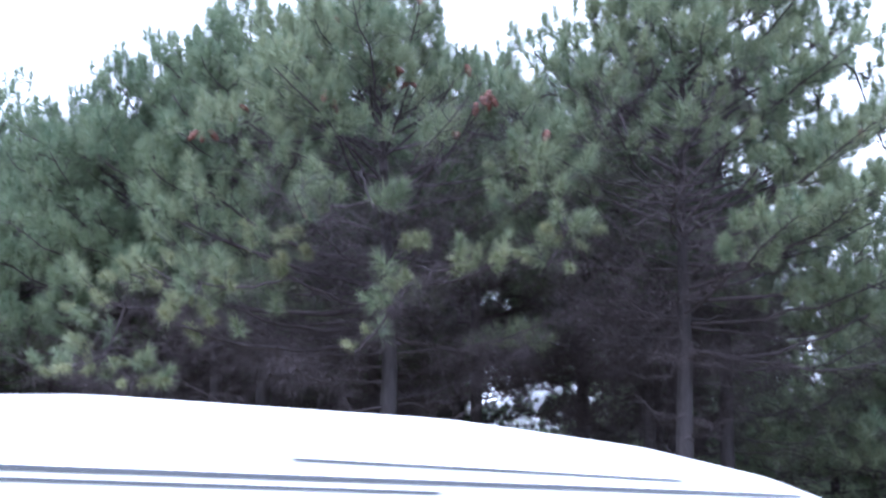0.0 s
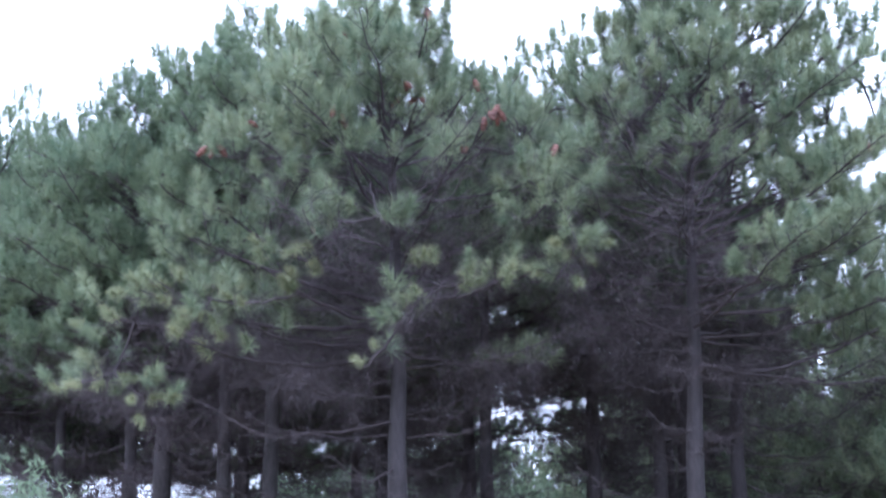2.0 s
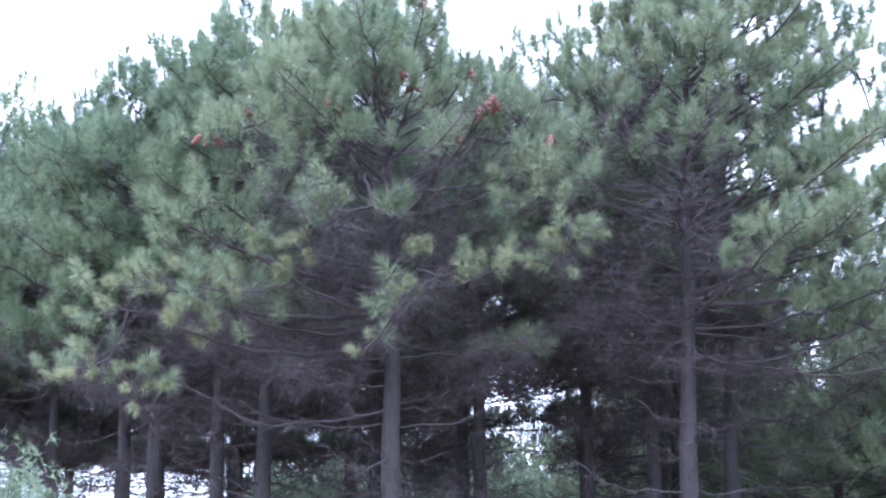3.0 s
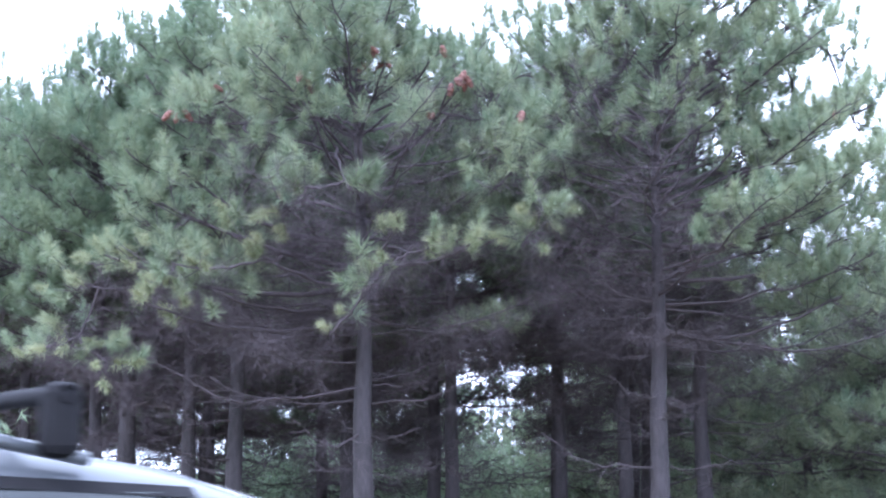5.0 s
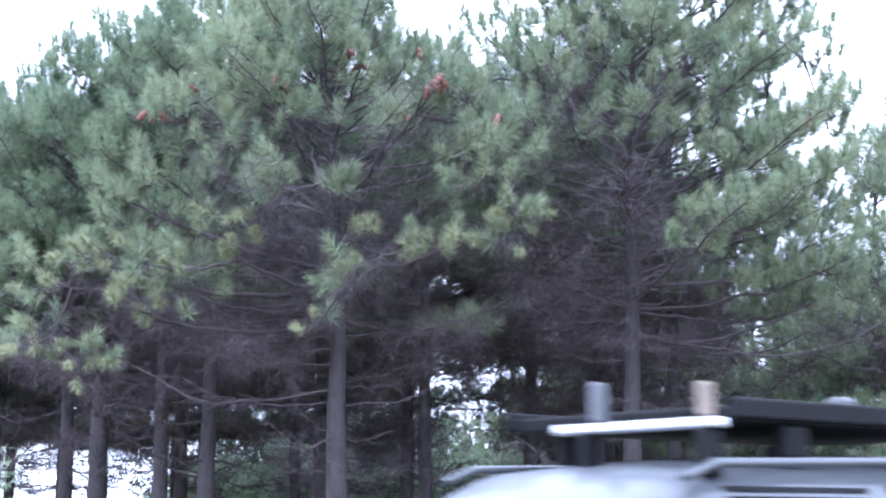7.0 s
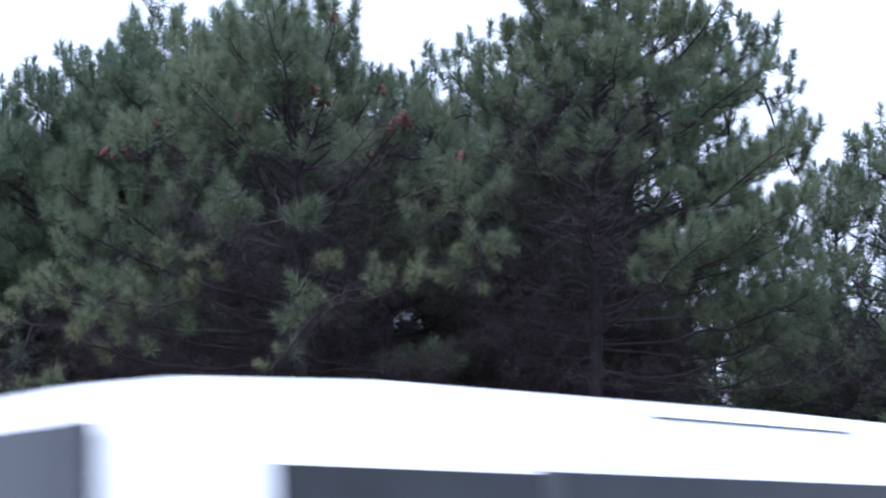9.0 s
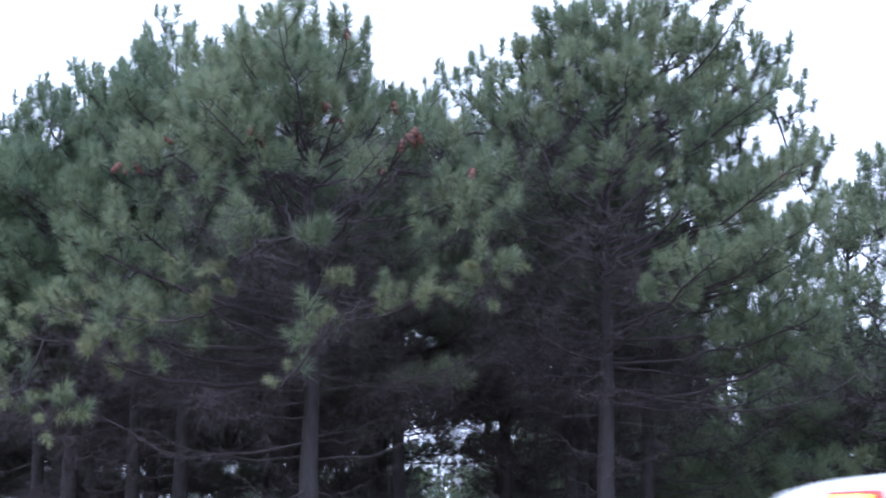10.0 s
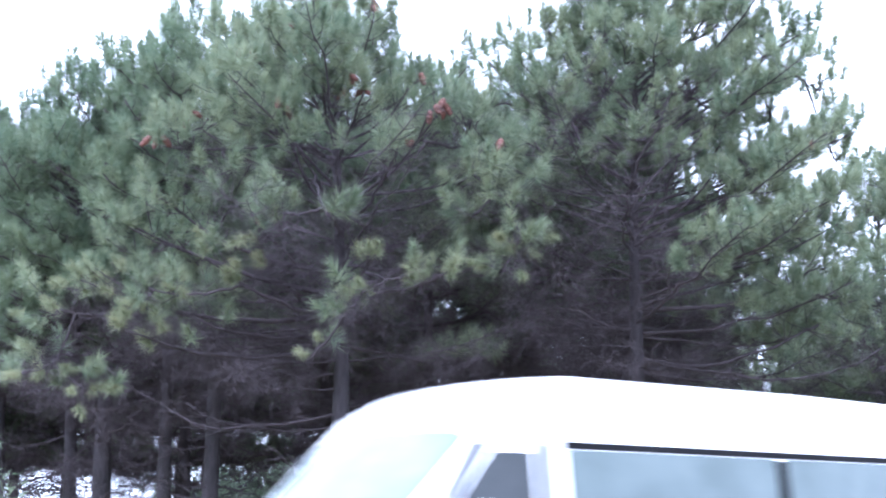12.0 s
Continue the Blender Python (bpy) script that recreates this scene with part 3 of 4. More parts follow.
for i, (x, y, k, turn) in enumerate([
        (0.29, 33.0, 0, 70), (-3.85, 32.0, 2, 220), (-6.6, 35.0, 2, 90), (-4.9, 33.0, 2, 300), (-2.0, 32.5, 0, 100),
        (-4.95, 36.2, 0, 130), (-1.2, 36.0, 0, 260),
        (-8.2, 34.0, 2, 145), (-8.8, 32.0, 2, 205), (-9.6, 30.8, 2, 65), (-10.6, 32.0, 2, 33), (-12.0, 33.0, 2, 290), (-11.0, 36.5, 2, 20), (-8.0, 38.2, 2, 190)]):
    copy_thing(deep[k], pose(x, y, 0, 0, 0, turn))
# low-branched trees at the wood's far side
FULL_REACH = curve((0.5, 2.0), (2, 2.4), (4, 2.2), (6, 1.3), (7.4, 0.3))
full = [pine("dark young pine with branches down to the ground", (x, y), h, 0.11, lambda z, turn, h=h: FULL_REACH(z * 7.5 / h), lambda z, turn: 1.0, 80 + i, mat=NEEDLE, count=70, first=0.5, joined=True, wide=0.016, group="young pines at the far side")
        for i, (x, y, h) in enumerate([(8.6, 27.0, 8.0), (10.2, 33.5, 6.6), (0.6, 53.0, 4.8)])]
for i, (x, y, k, turn) in enumerate([
        (7.6, 30.5, 0, 70), (8.7, 24.3, 0, 100), (10.6, 25.5, 1, 45), (12.2, 30.5, 0, 310), (9.0, 38.5, 0, 33), (12.0, 38.5, 1, 133), (6.9, 39.0, 1, 70), (5.4, 43, 0, 20), (7.6, 42, 0, 120), (4.6, 45, 1, 80),
        (-2.6, 52, 2, 50), (-4.6, 53, 2, 200), (-0.9, 52, 2, 120), (2.6, 52, 2, 300), (4.4, 53, 2, 20), (6.6, 46, 1, 80), (9.6, 46, 0, 10), (12.6, 46, 0, 99), (15.8, 44, 0, 190), (15.0, 36, 0, 260)]):
    copy_thing(full[k], pose(x, y, 0, 0, 0, turn))


def bush(place, height, width, seed, mat=LEAF, leaf=0.06):
    rng = np.random.default_rng(seed)
    ob = thing("bush", "bright green young broadleaf bush behind the pines", "bush", "bushes behind the wood", m=pose(place[0], place[1], 0))
    stems, shoots = Tubes(), []
    for i in range(40):
        a, r = rng.uniform(0, 2 * math.pi), width * rng.uniform(0.2, 1.0)
        h = height * rng.uniform(0.45, 1.0) * (1 - 0.3 * r / width)
        e = Vector((r * math.cos(a), r * math.sin(a), h))
        stems.add([(0.1 * math.cos(a), 0.1 * math.sin(a), -0.1), e * 0.5 + Vector((0, 0, 0.1)), e], 0.02, 0.006, 4)
        for j in range(30):
            c = e * rng.uniform(0.35, 1.02) + Vector(rng.normal(size=3) * 0.28)
            shoots.append((tuple(c), tuple(rng.normal(size=3) + np.array((0, 0, 0.6))), rng.uniform(0.8, 1.3)))
    part("branchwork", stems.mesh("branchwork", TWIG), ob)["kind"] = "stuff"
    leaves = part("leaves", needle_mesh("leaves", shoots, rng, mat, 12, 0.12, leaf, 0.25, (20, 90)), ob)
    leaves["kind"] = "stuff"
    return ob


bushes = [bush((-3.4, 43.0), 4.2, 2.4, 71), bush((1.4, 44.0), 4.5, 2.6, 72), bush((6.0, 43.0), 5.4, 2.7, 73)]
for i, (x, y, k, turn) in enumerate([(-2.2, 41.0, 1, 10), (0.3, 41.0, 1, 140), (2.7, 42.0, 0, 220), (-4.2, 41.5, 0, 60), (-1.0, 44.5, 1, 80), (-5.2, 44.0, 1, 210), (3.8, 45.0, 0, 30), (0.2, 42.6, 0, 300), (-2.3, 45.5, 0, 150), (7.4, 40.0, 2, 100), (9.6, 38.0, 2, 200), (11.5, 36.0, 2, 300), (7.0, 41.0, 1, 20)]):
    copy_thing(bushes[k], pose(x, y, 0, 0, 0, turn))

sapling = bush((-5.2, 18.0), 2.85, 0.42, 74, leaf=0.016)
tagged(sapling, "pale green feathery sapling at the wood's edge", "sapling", "bushes at the wood's edge")
post = thing("marker_post", "white marker post at the wood's edge", "post", m=pose(0.41, 12.0, 0))
part("post", box_mesh("post", -0.11, 0.11, -0.04, 0.04, -0.2, 1.617, PLATE, 0.012), post)
part("cap", box_mesh("cap", -0.125, 0.125, -0.05, 0.05, 1.618, 1.634, CONCRETE, 0.006), post, "grey concrete cap")


# ---- vehicles ----
def smooth_table(rows):
    xs, ys = zip(*rows)

    def at(x):
        h = 0.045
        return float(np.mean([np.interp(x + d, xs, ys) for d in (-h, -h / 2, 0, h / 2, h)]))
    return at


class Shell:
    """A car body: its roof line, sill and half width along its length; x runs forward from the tail."""

    def __init__(self, length, half, roof, belt, inset, sill=0.28, tail=0.3, crown=0.05, end=0.66):
        self.length, self.half0, self.belt, self.inset, self.sill, self.crown = length, half, belt, inset, sill, crown
        self.roof = smooth_table(roof)
        t = tail
        self.wide = smooth_table([(-1, end * half), (0, end * half), (0.2 * t, (0.55 + 0.45 * end) * half), (0.5 * t, (0.85 + 0.15 * end) * half), (t, half), (length - 0.9, half),
                                  (length - 0.4, 0.93 * half), (length - 0.12, 0.78 * half), (length, 0.6 * half), (length + 1, 0.6 * half)])

    def ring(self, x):
        w, zt = self.wide(x), self.roof(x)
        zb = min(self.belt, zt - 0.16)
        up = max(zt - zb, 0.05)
        top = w - self.inset * min(1, up / 0.8)
        lift = min(0.13, 0.4 * up)
        zs = self.sill
        return [(0, zs), (w * 0.88, zs), (w * 0.975, zs + 0.07), (w, zs + 0.2), (w, (zs + zb) / 2 + 0.1), (w * 0.993, zb),
                (top + (w - top) * 0.42, zb + up * 0.5), (top + 0.012, zt - lift - self.crown * 0.5), (top - 0.02, zt - 0.5 * lift - self.crown * 0.5),
                (top - 0.075, zt - 0.17 * lift - self.crown * 0.5), (top * 0.72, zt - self.crown * 0.28), (top * 0.38, zt - self.crown * 0.06), (0, zt)]

    def side(self, x, z):
        pts = self.ring(x)[2:10]
        return float(np.interp(z, [p[1] for p in pts], [p[0] for p in pts]))

    def over(self, x, y):
        pts = self.ring(x)[7:][::-1]
        return float(np.interp(abs(y), [p[0] for p in pts], [p[1] for p in pts]))

    def body(self, mat, n=72):
        v, f = [], []
        xs = [self.length * (0.5 - 0.5 * math.cos(math.pi * i / n)) * 0.35 + self.length * i / n * 0.65 for i in range(n + 1)]
        m = 24
        for x in xs:
            r = self.ring(x)
            full = [(-y, z) for y, z in r[1:-1]][::-1]
            full = r + full
            v += [(x, y, z) for y, z in full]
        for i in range(n):
            for k in range(m):
                k2 = (k + 1) % m
                f.append((m * i + k, m * i + k2, m * i + m + k2, m * i + m + k))
        for base in (0, m * n):
            for k in range(1, 12):
                a, b, c, d = base + k, base + k + 1, base + m - k - 1 if k < 11 else base + 12, base + m - k
                quad = (a, b, c, d) if b != c else (a, b, d)
                f.append(quad if base else quad[::-1])
            f.append((base, base + 1, base + m - 1))
        bm = bmesh.new()
        vs = [bm.verts.new(p) for p in v]
        for q in f:
            try:
                bm.faces.new([vs[i] for i in q])
            except ValueError:
                pass
        return bm_mesh("body", bm, mat, True)

    def side_panel(self, name, corners, hand, mat, proud=0.006, nx=12, nz=5):
        """A panel on one flank; corners (x, z): low rear, low front, top front, top rear."""
        (a, b, c, d) = [Vector((p[0], p[1])) for p in corners]
        v, f = [], []
        for lift in (proud, -0.02):
            for j in range(nz + 1):
                for i in range(nx + 1):
                    s, t = i / nx, j / nz
                    p = a.lerp(b, s).lerp(d.lerp(c, s), t)
                    v.append((p.x, hand * (self.side(p.x, p.y) + lift), p.y))
        return mesh_of(name, v, slab(nx, nz), mat)

    def top_panel(self, name, x0, x1, y0, y1, mat, proud=0.006, nx=10, ny=12, taper=1.0):
        v = []
        for lift in (proud, -0.02):
            for j in range(ny + 1):
                for i in range(nx + 1):
                    x = x0 + (x1 - x0) * i / nx
                    k = 1 + (taper - 1) * (1 - i / nx)
                    y = (y0 + (y1 - y0) * j / ny) * k
                    v.append((x + lift * 0.5, y, self.over(x, y) + lift))
        return mesh_of(name, v, slab(nx, ny), mat)


def slab(nx, ny):
    """Faces of a thin slab: a front grid, a back grid and the rim."""
    w, h = nx + 1, (nx + 1) * (ny + 1)
    f = []
    for j in range(ny):
        for i in range(nx):
            a = j * w + i
            f.append((a, a + 1, a + w + 1, a + w))
            f.append((h + a, h + a + w, h + a + w + 1, h + a + 1))
    edge = [i for i in range(nx)] + [nx + w * j for j in range(ny)] + [w * ny + i for i in range(nx, 0, -1)] + [w * j for j in range(ny, 0, -1)]
    for k, a in enumerate(edge):
        b = edge[(k + 1) % len(edge)]
        f.append((a, h + a, h + b, b))
    return f


def lathe(rows, sides=28):
    """A body of revolution about Y; rows (y, r)."""
    v, f = [], []
    for y, r in rows:
        for k in range(sides):
            a = 2 * math.pi * k / sides
            v.append((r * math.cos(a), y, r * math.sin(a)))
    n = len(rows)
    for i in range(n - 1):
        for k in range(sides):
            k2 = (k + 1) % sides
            f.append((i * sides + k, i * sides + k2, (i + 1) * sides + k2, (i + 1) * sides + k))
    f += [tuple(range(sides)), tuple((n - 1) * sides + k for k in range(sides))]
    return v, f


TYRE_MESH = mesh_of("tyre", *lathe([(-0.085, 0.21), (-0.1, 0.24), (-0.1, 0.3), (-0.075, 0.33), (0.075, 0.33), (0.1, 0.3), (0.1, 0.24), (0.085, 0.21)]), RUBBER, True)
RIM_MESH = mesh_of("rim", *lathe([(-0.09, 0.05), (-0.105, 0.06), (-0.08, 0.09), (-0.07, 0.17), (-0.095, 0.205), (-0.09, 0.214), (0.08, 0.214)]), ALLOY, True)


def vehicle(name, label, category, shell, paint, axles, half, pieces, mirror=1.02):
    """The body on four wheels with bumpers, lamps, mirrors and plates; pieces adds what is its own."""
    car = thing(name, label, category, "passing traffic")
    L = shell.length
    shift = Matrix.Translation((-L / 2, 0, 0))

    def add(nm, me, label="", under=car):
        ob = part(nm, me, under, label)
        if under is car:
            ob.matrix_basis = shift
        return ob

    add("body", shell.body(paint))
    for x in axles:
        for hand in (1, -1):
            wheel = part("wheel", mesh_of("hub", *lathe([(-0.11, 0.05), (-0.09, 0.07), (0.05, 0.07)]), BLACK, True), car, "", pose(x - L / 2, hand * (half - 0.09), 0.33, 0, 0, 0 if hand < 0 else 180))
            part("tyre", TYRE_MESH, wheel)
            part("rim", RIM_MESH, wheel, "alloy rim")
            add("wheel_arch", mesh_of("wheel_arch", *arch(x, hand * (half - 0.02), 0.33, 0.40, hand), BLACK))
    add("bumper", box_mesh("bumper", -0.05, 0.16, -half * 0.82, half * 0.82, 0.34, 0.56, BLACK, 0.05))
    add("bumper", box_mesh("bumper", L - 0.16, L + 0.04, -half * 0.74, half * 0.74, 0.30, 0.54, BLACK, 0.05))
    for hand in (1, -1):
        add("headlight", box_mesh("headlight", L - 0.34, L - 0.06, hand * half * 0.72 - 0.12, hand * half * 0.72 + 0.12, 0.66, 0.82, LAMP, 0.05), "clear headlight")
        add("tail_light", box_mesh("tail_light", 0.03, 0.14, hand * half * 0.84 - 0.07, hand * half * 0.84 + 0.07, 0.85, 1.2, RED_LENS, 0.03), "red tail light")
        xm = L - 1.45
        if mirror:
            add("wing_mirror", box_mesh("wing_mirror", xm, xm + 0.14, hand * (half + 0.13) - 0.1, hand * (half + 0.13) + 0.1, mirror, mirror + 0.22, BLACK, 0.05), "black wing mirror")
    for x, nm in ((-0.062, "rear_plate"), (L + 0.052, "front_plate")):
        add(nm, box_mesh(nm, x - 0.01, x + 0.01, -0.26, 0.26, 0.42, 0.53, PLATE, 0.004))
    pieces(add, shell)
    return car


def arch(x, y, z, r, hand):
    v, f = [], []
    n = 16
    for i in range(n + 1):
        a = math.pi * i / n
        for rr in (r - 0.05, r):
            for yy in (y, y + hand * 0.03):
                v.append((x + rr * math.cos(a), yy, max(0.2, z + rr * math.sin(a))))
    for i in range(n):
        for a, b in ((0, 1), (1, 3), (3, 2), (2, 0)):
            f.append((4 * i + a, 4 * i + b, 4 * i + 4 + b, 4 * i + 4 + a))
    f += [(0, 1, 3, 2), (4 * n + 2, 4 * n + 3, 4 * n + 1, 4 * n)]
    return v, f


def strip_on_side(add, shell, name, x0, x1, z0, z1, tall, mat, label=""):
    for hand in (1, -1):
        add(name, shell.side_panel(name, [(x0, z0 - tall / 2), (x1, z1 - tall / 2), (x1, z1 + tall / 2), (x0, z0 + tall / 2)], hand, mat, 0.008, 24, 1), label)


def flank_glass(add, shell, x0, x1, z0, z1, mat, rake0=0.0, rake1=0.0, name="side_window", label=""):
    for hand in (1, -1):
        add(name, shell.side_panel(name, [(x0, z0), (x1, z0), (x1 - rake1, z1), (x0 + rake0, z1)], hand, mat), label)


# the panel van that passes first
VAN_A = Shell(5.2, 0.86, [(-1, 1.5), (0, 1.5), (0.06, 1.70), (0.18, 1.81), (0.45, 1.895), (1.2, 1.935), (2.3, 1.92), (3.1, 1.86), (3.7, 1.77), (4.1, 1.665), (4.45, 1.42), (4.62, 1.14), (5.0, 0.98), (5.2, 0.70), (6, 0.7)], 1.05, 0.17, tail=0.7, crown=0.11, end=0.52)


def van_a_parts(add, shell):
    strip_on_side(add, shell, "roof_moulding", 0.5, 3.7, 1.705, 1.668, 0.013, GREY_TRIM, "dark roof moulding")
    strip_on_side(add, shell, "window_moulding", 0.5, 2.1, 1.677, 1.657, 0.009, GREY_TRIM, "dark window moulding")
    strip_on_side(add, shell, "roof_gutter", 1.6, 3.1, 1.742, 1.712, 0.007, GREY_TRIM, "thin dark roof gutter")
    flank_glass(add, shell, 3.25, 4.35, 1.08, 1.60, GLASS, 0.02, 0.42)
    flank_glass(add, shell, 2.0, 3.15, 1.08, 1.60, GLASS, 0.02, 0.02)
    add("windscreen", shell.top_panel("windscreen", 4.05, 4.6, -0.66, 0.66, GLASS, taper=0.9))
    add("rear_window", box_mesh("rear_window", -0.012, 0.05, -0.58, 0.58, 1.08, 1.55, GLASS, 0.02))
    for hand in (1, -1):
        add("door_handle", box_mesh("door_handle", 3.3, 3.48, hand * 0.885 - 0.02, hand * 0.885 + 0.02, 0.92, 0.96, BLACK, 0.012))


van_a = vehicle("panel_van", "white panel van with dark roof mouldings on the road", "van", VAN_A, WHITE, (0.95, 4.2), 0.88, van_a_parts)

# the estate car with the ladder rack
SUV = Shell(5.4, 0.81, [(-1, 0.98), (0, 0.98), (0.22, 1.10), (0.3, 1.42), (0.46, 1.60), (0.75, 1.72), (1.2, 1.765), (2.5, 1.77), (3.3, 1.75), (3.8, 1.68), (4.3, 1.53), (4.65, 1.28), (4.8, 1.08), (5.2, 0.98), (5.4, 0.72), (6, 0.7)], 1.02, 0.15, tail=0.45, crown=0.07)


def suv_parts(add, shell):
    flank_glass(add, shell, 1.75, 2.95, 1.04, 1.63, GLASS, 0.02, 0.02)
    flank_glass(add, shell, 3.05, 4.25, 1.04, 1.60, GLASS, 0.02, 0.50)
    flank_glass(add, shell, 0.75, 1.62, 1.04, 1.50, GLASS, 0.18, 0.02)
    for z in (1.64, 1.605, 1.57):
        strip_on_side(add, shell, "louvre", 0.85, 1.62, z, z, 0.016, BLACK, "dark window louvre")
    strip_on_side(add, shell, "window_moulding", 1.75, 3.0, 1.645, 1.64, 0.03, BLACK, "dark window moulding")
    strip_on_side(add, shell, "window_moulding", 3.05, 3.8, 1.63, 1.60, 0.03, BLACK, "dark window moulding")
    add("windscreen", shell.top_panel("windscreen", 4.05, 4.75, -0.62, 0.62, GLASS, taper=0.92))
    add("rear_window", box_mesh("rear_window", 0.24, 0.34, -0.55, 0.55, 1.14, 1.38, GLASS, 0.02))
    for hand in (1, -1):
        rail = Tubes()
        rail.add([(0.65, hand * 0.655, 1.67), (0.8, hand * 0.66, 1.725), (1.8, hand * 0.66, 1.75), (3.2, hand * 0.66, 1.73), (3.5, hand * 0.64, 1.68)], 0.018, 0.018, 8)
        add("roof_rail", rail.mesh("roof_rail", SILVER), "silver roof rail")
    # dark platform on feet
    bed = add("rack_platform", box_mesh("rack_platform", 0.98, 2.8, -0.60, 0.60, 1.875, 1.935, BLACK, 0.012), "black roof rack platform")
    for y in (-0.61, 0.61):
        add("rack_side", box_mesh("rack_side", 0.95, 2.83, y - 0.02, y + 0.02, 1.885, 1.96, BLACK, 0.012))
    for i in range(5):
        x = 1.25 + 0.34 * i
        add("rack_slat", box_mesh("rack_slat", x, x + 0.07, -0.58, 0.58, 1.937, 1.955, BLACK, 0.006))
    for x in (1.3, 2.6):
        for y in (-0.58, 0.58):
            add("rack_foot", box_mesh("rack_foot", x - 0.07, x + 0.07, y - 0.03, y + 0.03, 1.745, 1.872, BLACK, 0.02), "black rack foot")
    # rear silver crossbar with upright stops, front black crossbar
    add("crossbar", box_mesh("crossbar", 0.80, 0.87, -0.66, 0.17, 1.845, 1.885, ALLOY, 0.012), "bare aluminium crossbar")
    for y, z, h in ((-0.59, 1.888, 0.12), (-0.05, 1.888, 0.15)):
        add("upright_stop", box_mesh("upright_stop", 0.81, 0.86, y - 0.025, y + 0.025, z, z + h, WOOD if y < -0.3 else GREY_TRIM, 0.01), "grey upright stop")
    for y in (-0.60, 0.0):
        add("crossbar_foot", box_mesh("crossbar_foot", 0.79, 0.88, y - 0.025, y + 0.025, 1.68, 1.843, BLACK, 0.012))
    for x, y in ((2.6, -0.42), (2.28, -0.05)):
        add("upright_stop", box_mesh("upright_stop", x - 0.05, x + 0.05, y - 0.045, y + 0.045, 1.957, 2.05, GREY_TRIM, 0.02), "grey upright stop")
    bar = Tubes()
    bar.add([(3.4, -0.74, 1.835), (3.4, -0.4, 1.84), (3.4, 0.0, 1.835), (3.4, 0.26, 1.81)], 0.024, 0.024, 8)
    add("crossbar", bar.mesh("crossbar", BLACK), "black front crossbar")
    for y in (-0.69, 0.2):
        add("crossbar_foot", box_mesh("crossbar_foot", 3.355, 3.45, y - 0.045, y + 0.045, 1.68, 1.866, BLACK, 0.03), "black crossbar foot")
    for hand in (1, -1):
        for x in (1.9, 3.2):
            add("door_handle", box_mesh("door_handle", x, x + 0.17, hand * 0.885 - 0.02, hand * 0.885 + 0.02, 0.90, 0.94, SILVER, 0.012))


suv = vehicle("estate_car", "silver-blue off-road estate car carrying a black roof rack", "car", SUV, SILVER, (0.95, 4.25), 0.88, suv_parts)

# the long white minivan with the high brake light
VAN_B = Shell(6.9, 1.10, [(-1, 1.93), (0, 1.93), (0.06, 1.99), (0.15, 2.025), (0.4, 2.065), (1.1, 2.10), (3.0, 2.105), (4.1, 2.09), (4.8, 2.015), (5.3, 1.895), (5.8, 1.73), (6.1, 1.57), (6.35, 1.3), (6.5, 1.1), (6.75, 0.95), (6.9, 0.7), (8, 0.7)], 1.08, 0.15, tail=0.10, crown=0.06, end=0.98)


def van_b_parts(add, shell):
    flank_glass(add, shell, 0.52, 1.54, 1.10, 1.785, GLASS, 0.03, 0.0)
    strip_on_side(add, shell, "window_pillar", 1.535, 1.615, 1.45, 1.45, 0.69, GREY_TRIM, "grey window pillar")
    flank_glass(add, shell, 1.61, 3.60, 1.10, 1.795, GLASS, 0.0, 0.0)
    flank_glass(add, shell, 3.83, 5.4, 1.10, 1.775, GLASS, 0.0, 0.62)
    strip_on_side(add, shell, "window_pillar", 3.59, 3.84, 1.447, 1.447, 0.69, GLASS, "grey window pillar")
    strip_on_side(add, shell, "window_seal", 3.93, 4.9, 1.795, 1.77, 0.022, BLACK)
    strip_on_side(add, shell, "roof_gutter", 3.6, 4.6, 1.90, 1.88, 0.005, GREY_TRIM)
    strip_on_side(add, shell, "roof_gutter", 2.1, 3.2, 2.0, 1.995, 0.003, GREY_TRIM)
    add("windscreen", shell.top_panel("windscreen", 5.75, 6.45, -0.68, 0.68, GLASS, taper=0.92))
    v = []
    for lift in (0.008, -0.02):
        for j in range(7):
            for i in range(13):
                y = -1.04 + 1.92 * i / 12
                x = 0.0
                v.append((x - lift - 0.004, y * (1 - 0.08 * j / 6), 1.15 + 0.725 * j / 6))
    add("rear_window", mesh_of("rear_window", v, slab(12, 6), GLASS))
    lamp = add("brake_light", box_mesh("brake_light", -0.06, 0.06, 0.12, 0.50, 1.885, 1.95, BRAKE, 0.028), "lit red high brake light")
    part("glow_strip", box_mesh("glow_strip", -0.068, -0.055, 0.19, 0.43, 1.905, 1.928, BRAKE_CORE, 0.004), lamp, "yellow-hot middle of the lamp")
    for hand in (1, -1):
        add("door_handle", box_mesh("door_handle", 4.1, 4.28, hand * 1.105 - 0.02, hand * 1.105 + 0.02, 0.95, 0.99, WHITE, 0.012))


van_b = vehicle("minivan", "long white minivan with tinted side windows, braking", "van", VAN_B, WHITE, (1.15, 5.75), 1.10, van_b_parts)

# the small white people carrier of the far lane
CAR = Shell(4.5, 0.86, [(-1, 1.1), (0, 1.1), (0.1, 1.35), (0.45, 1.55), (1.0, 1.69), (1.5, 1.765), (1.95, 1.775), (2.4, 1.74), (2.8, 1.64), (3.15, 1.51), (3.6, 1.25), (3.9, 1.08), (4.3, 0.94), (4.5, 0.68), (6, 0.68)], 1.0, 0.17, tail=0.45, crown=0.08)


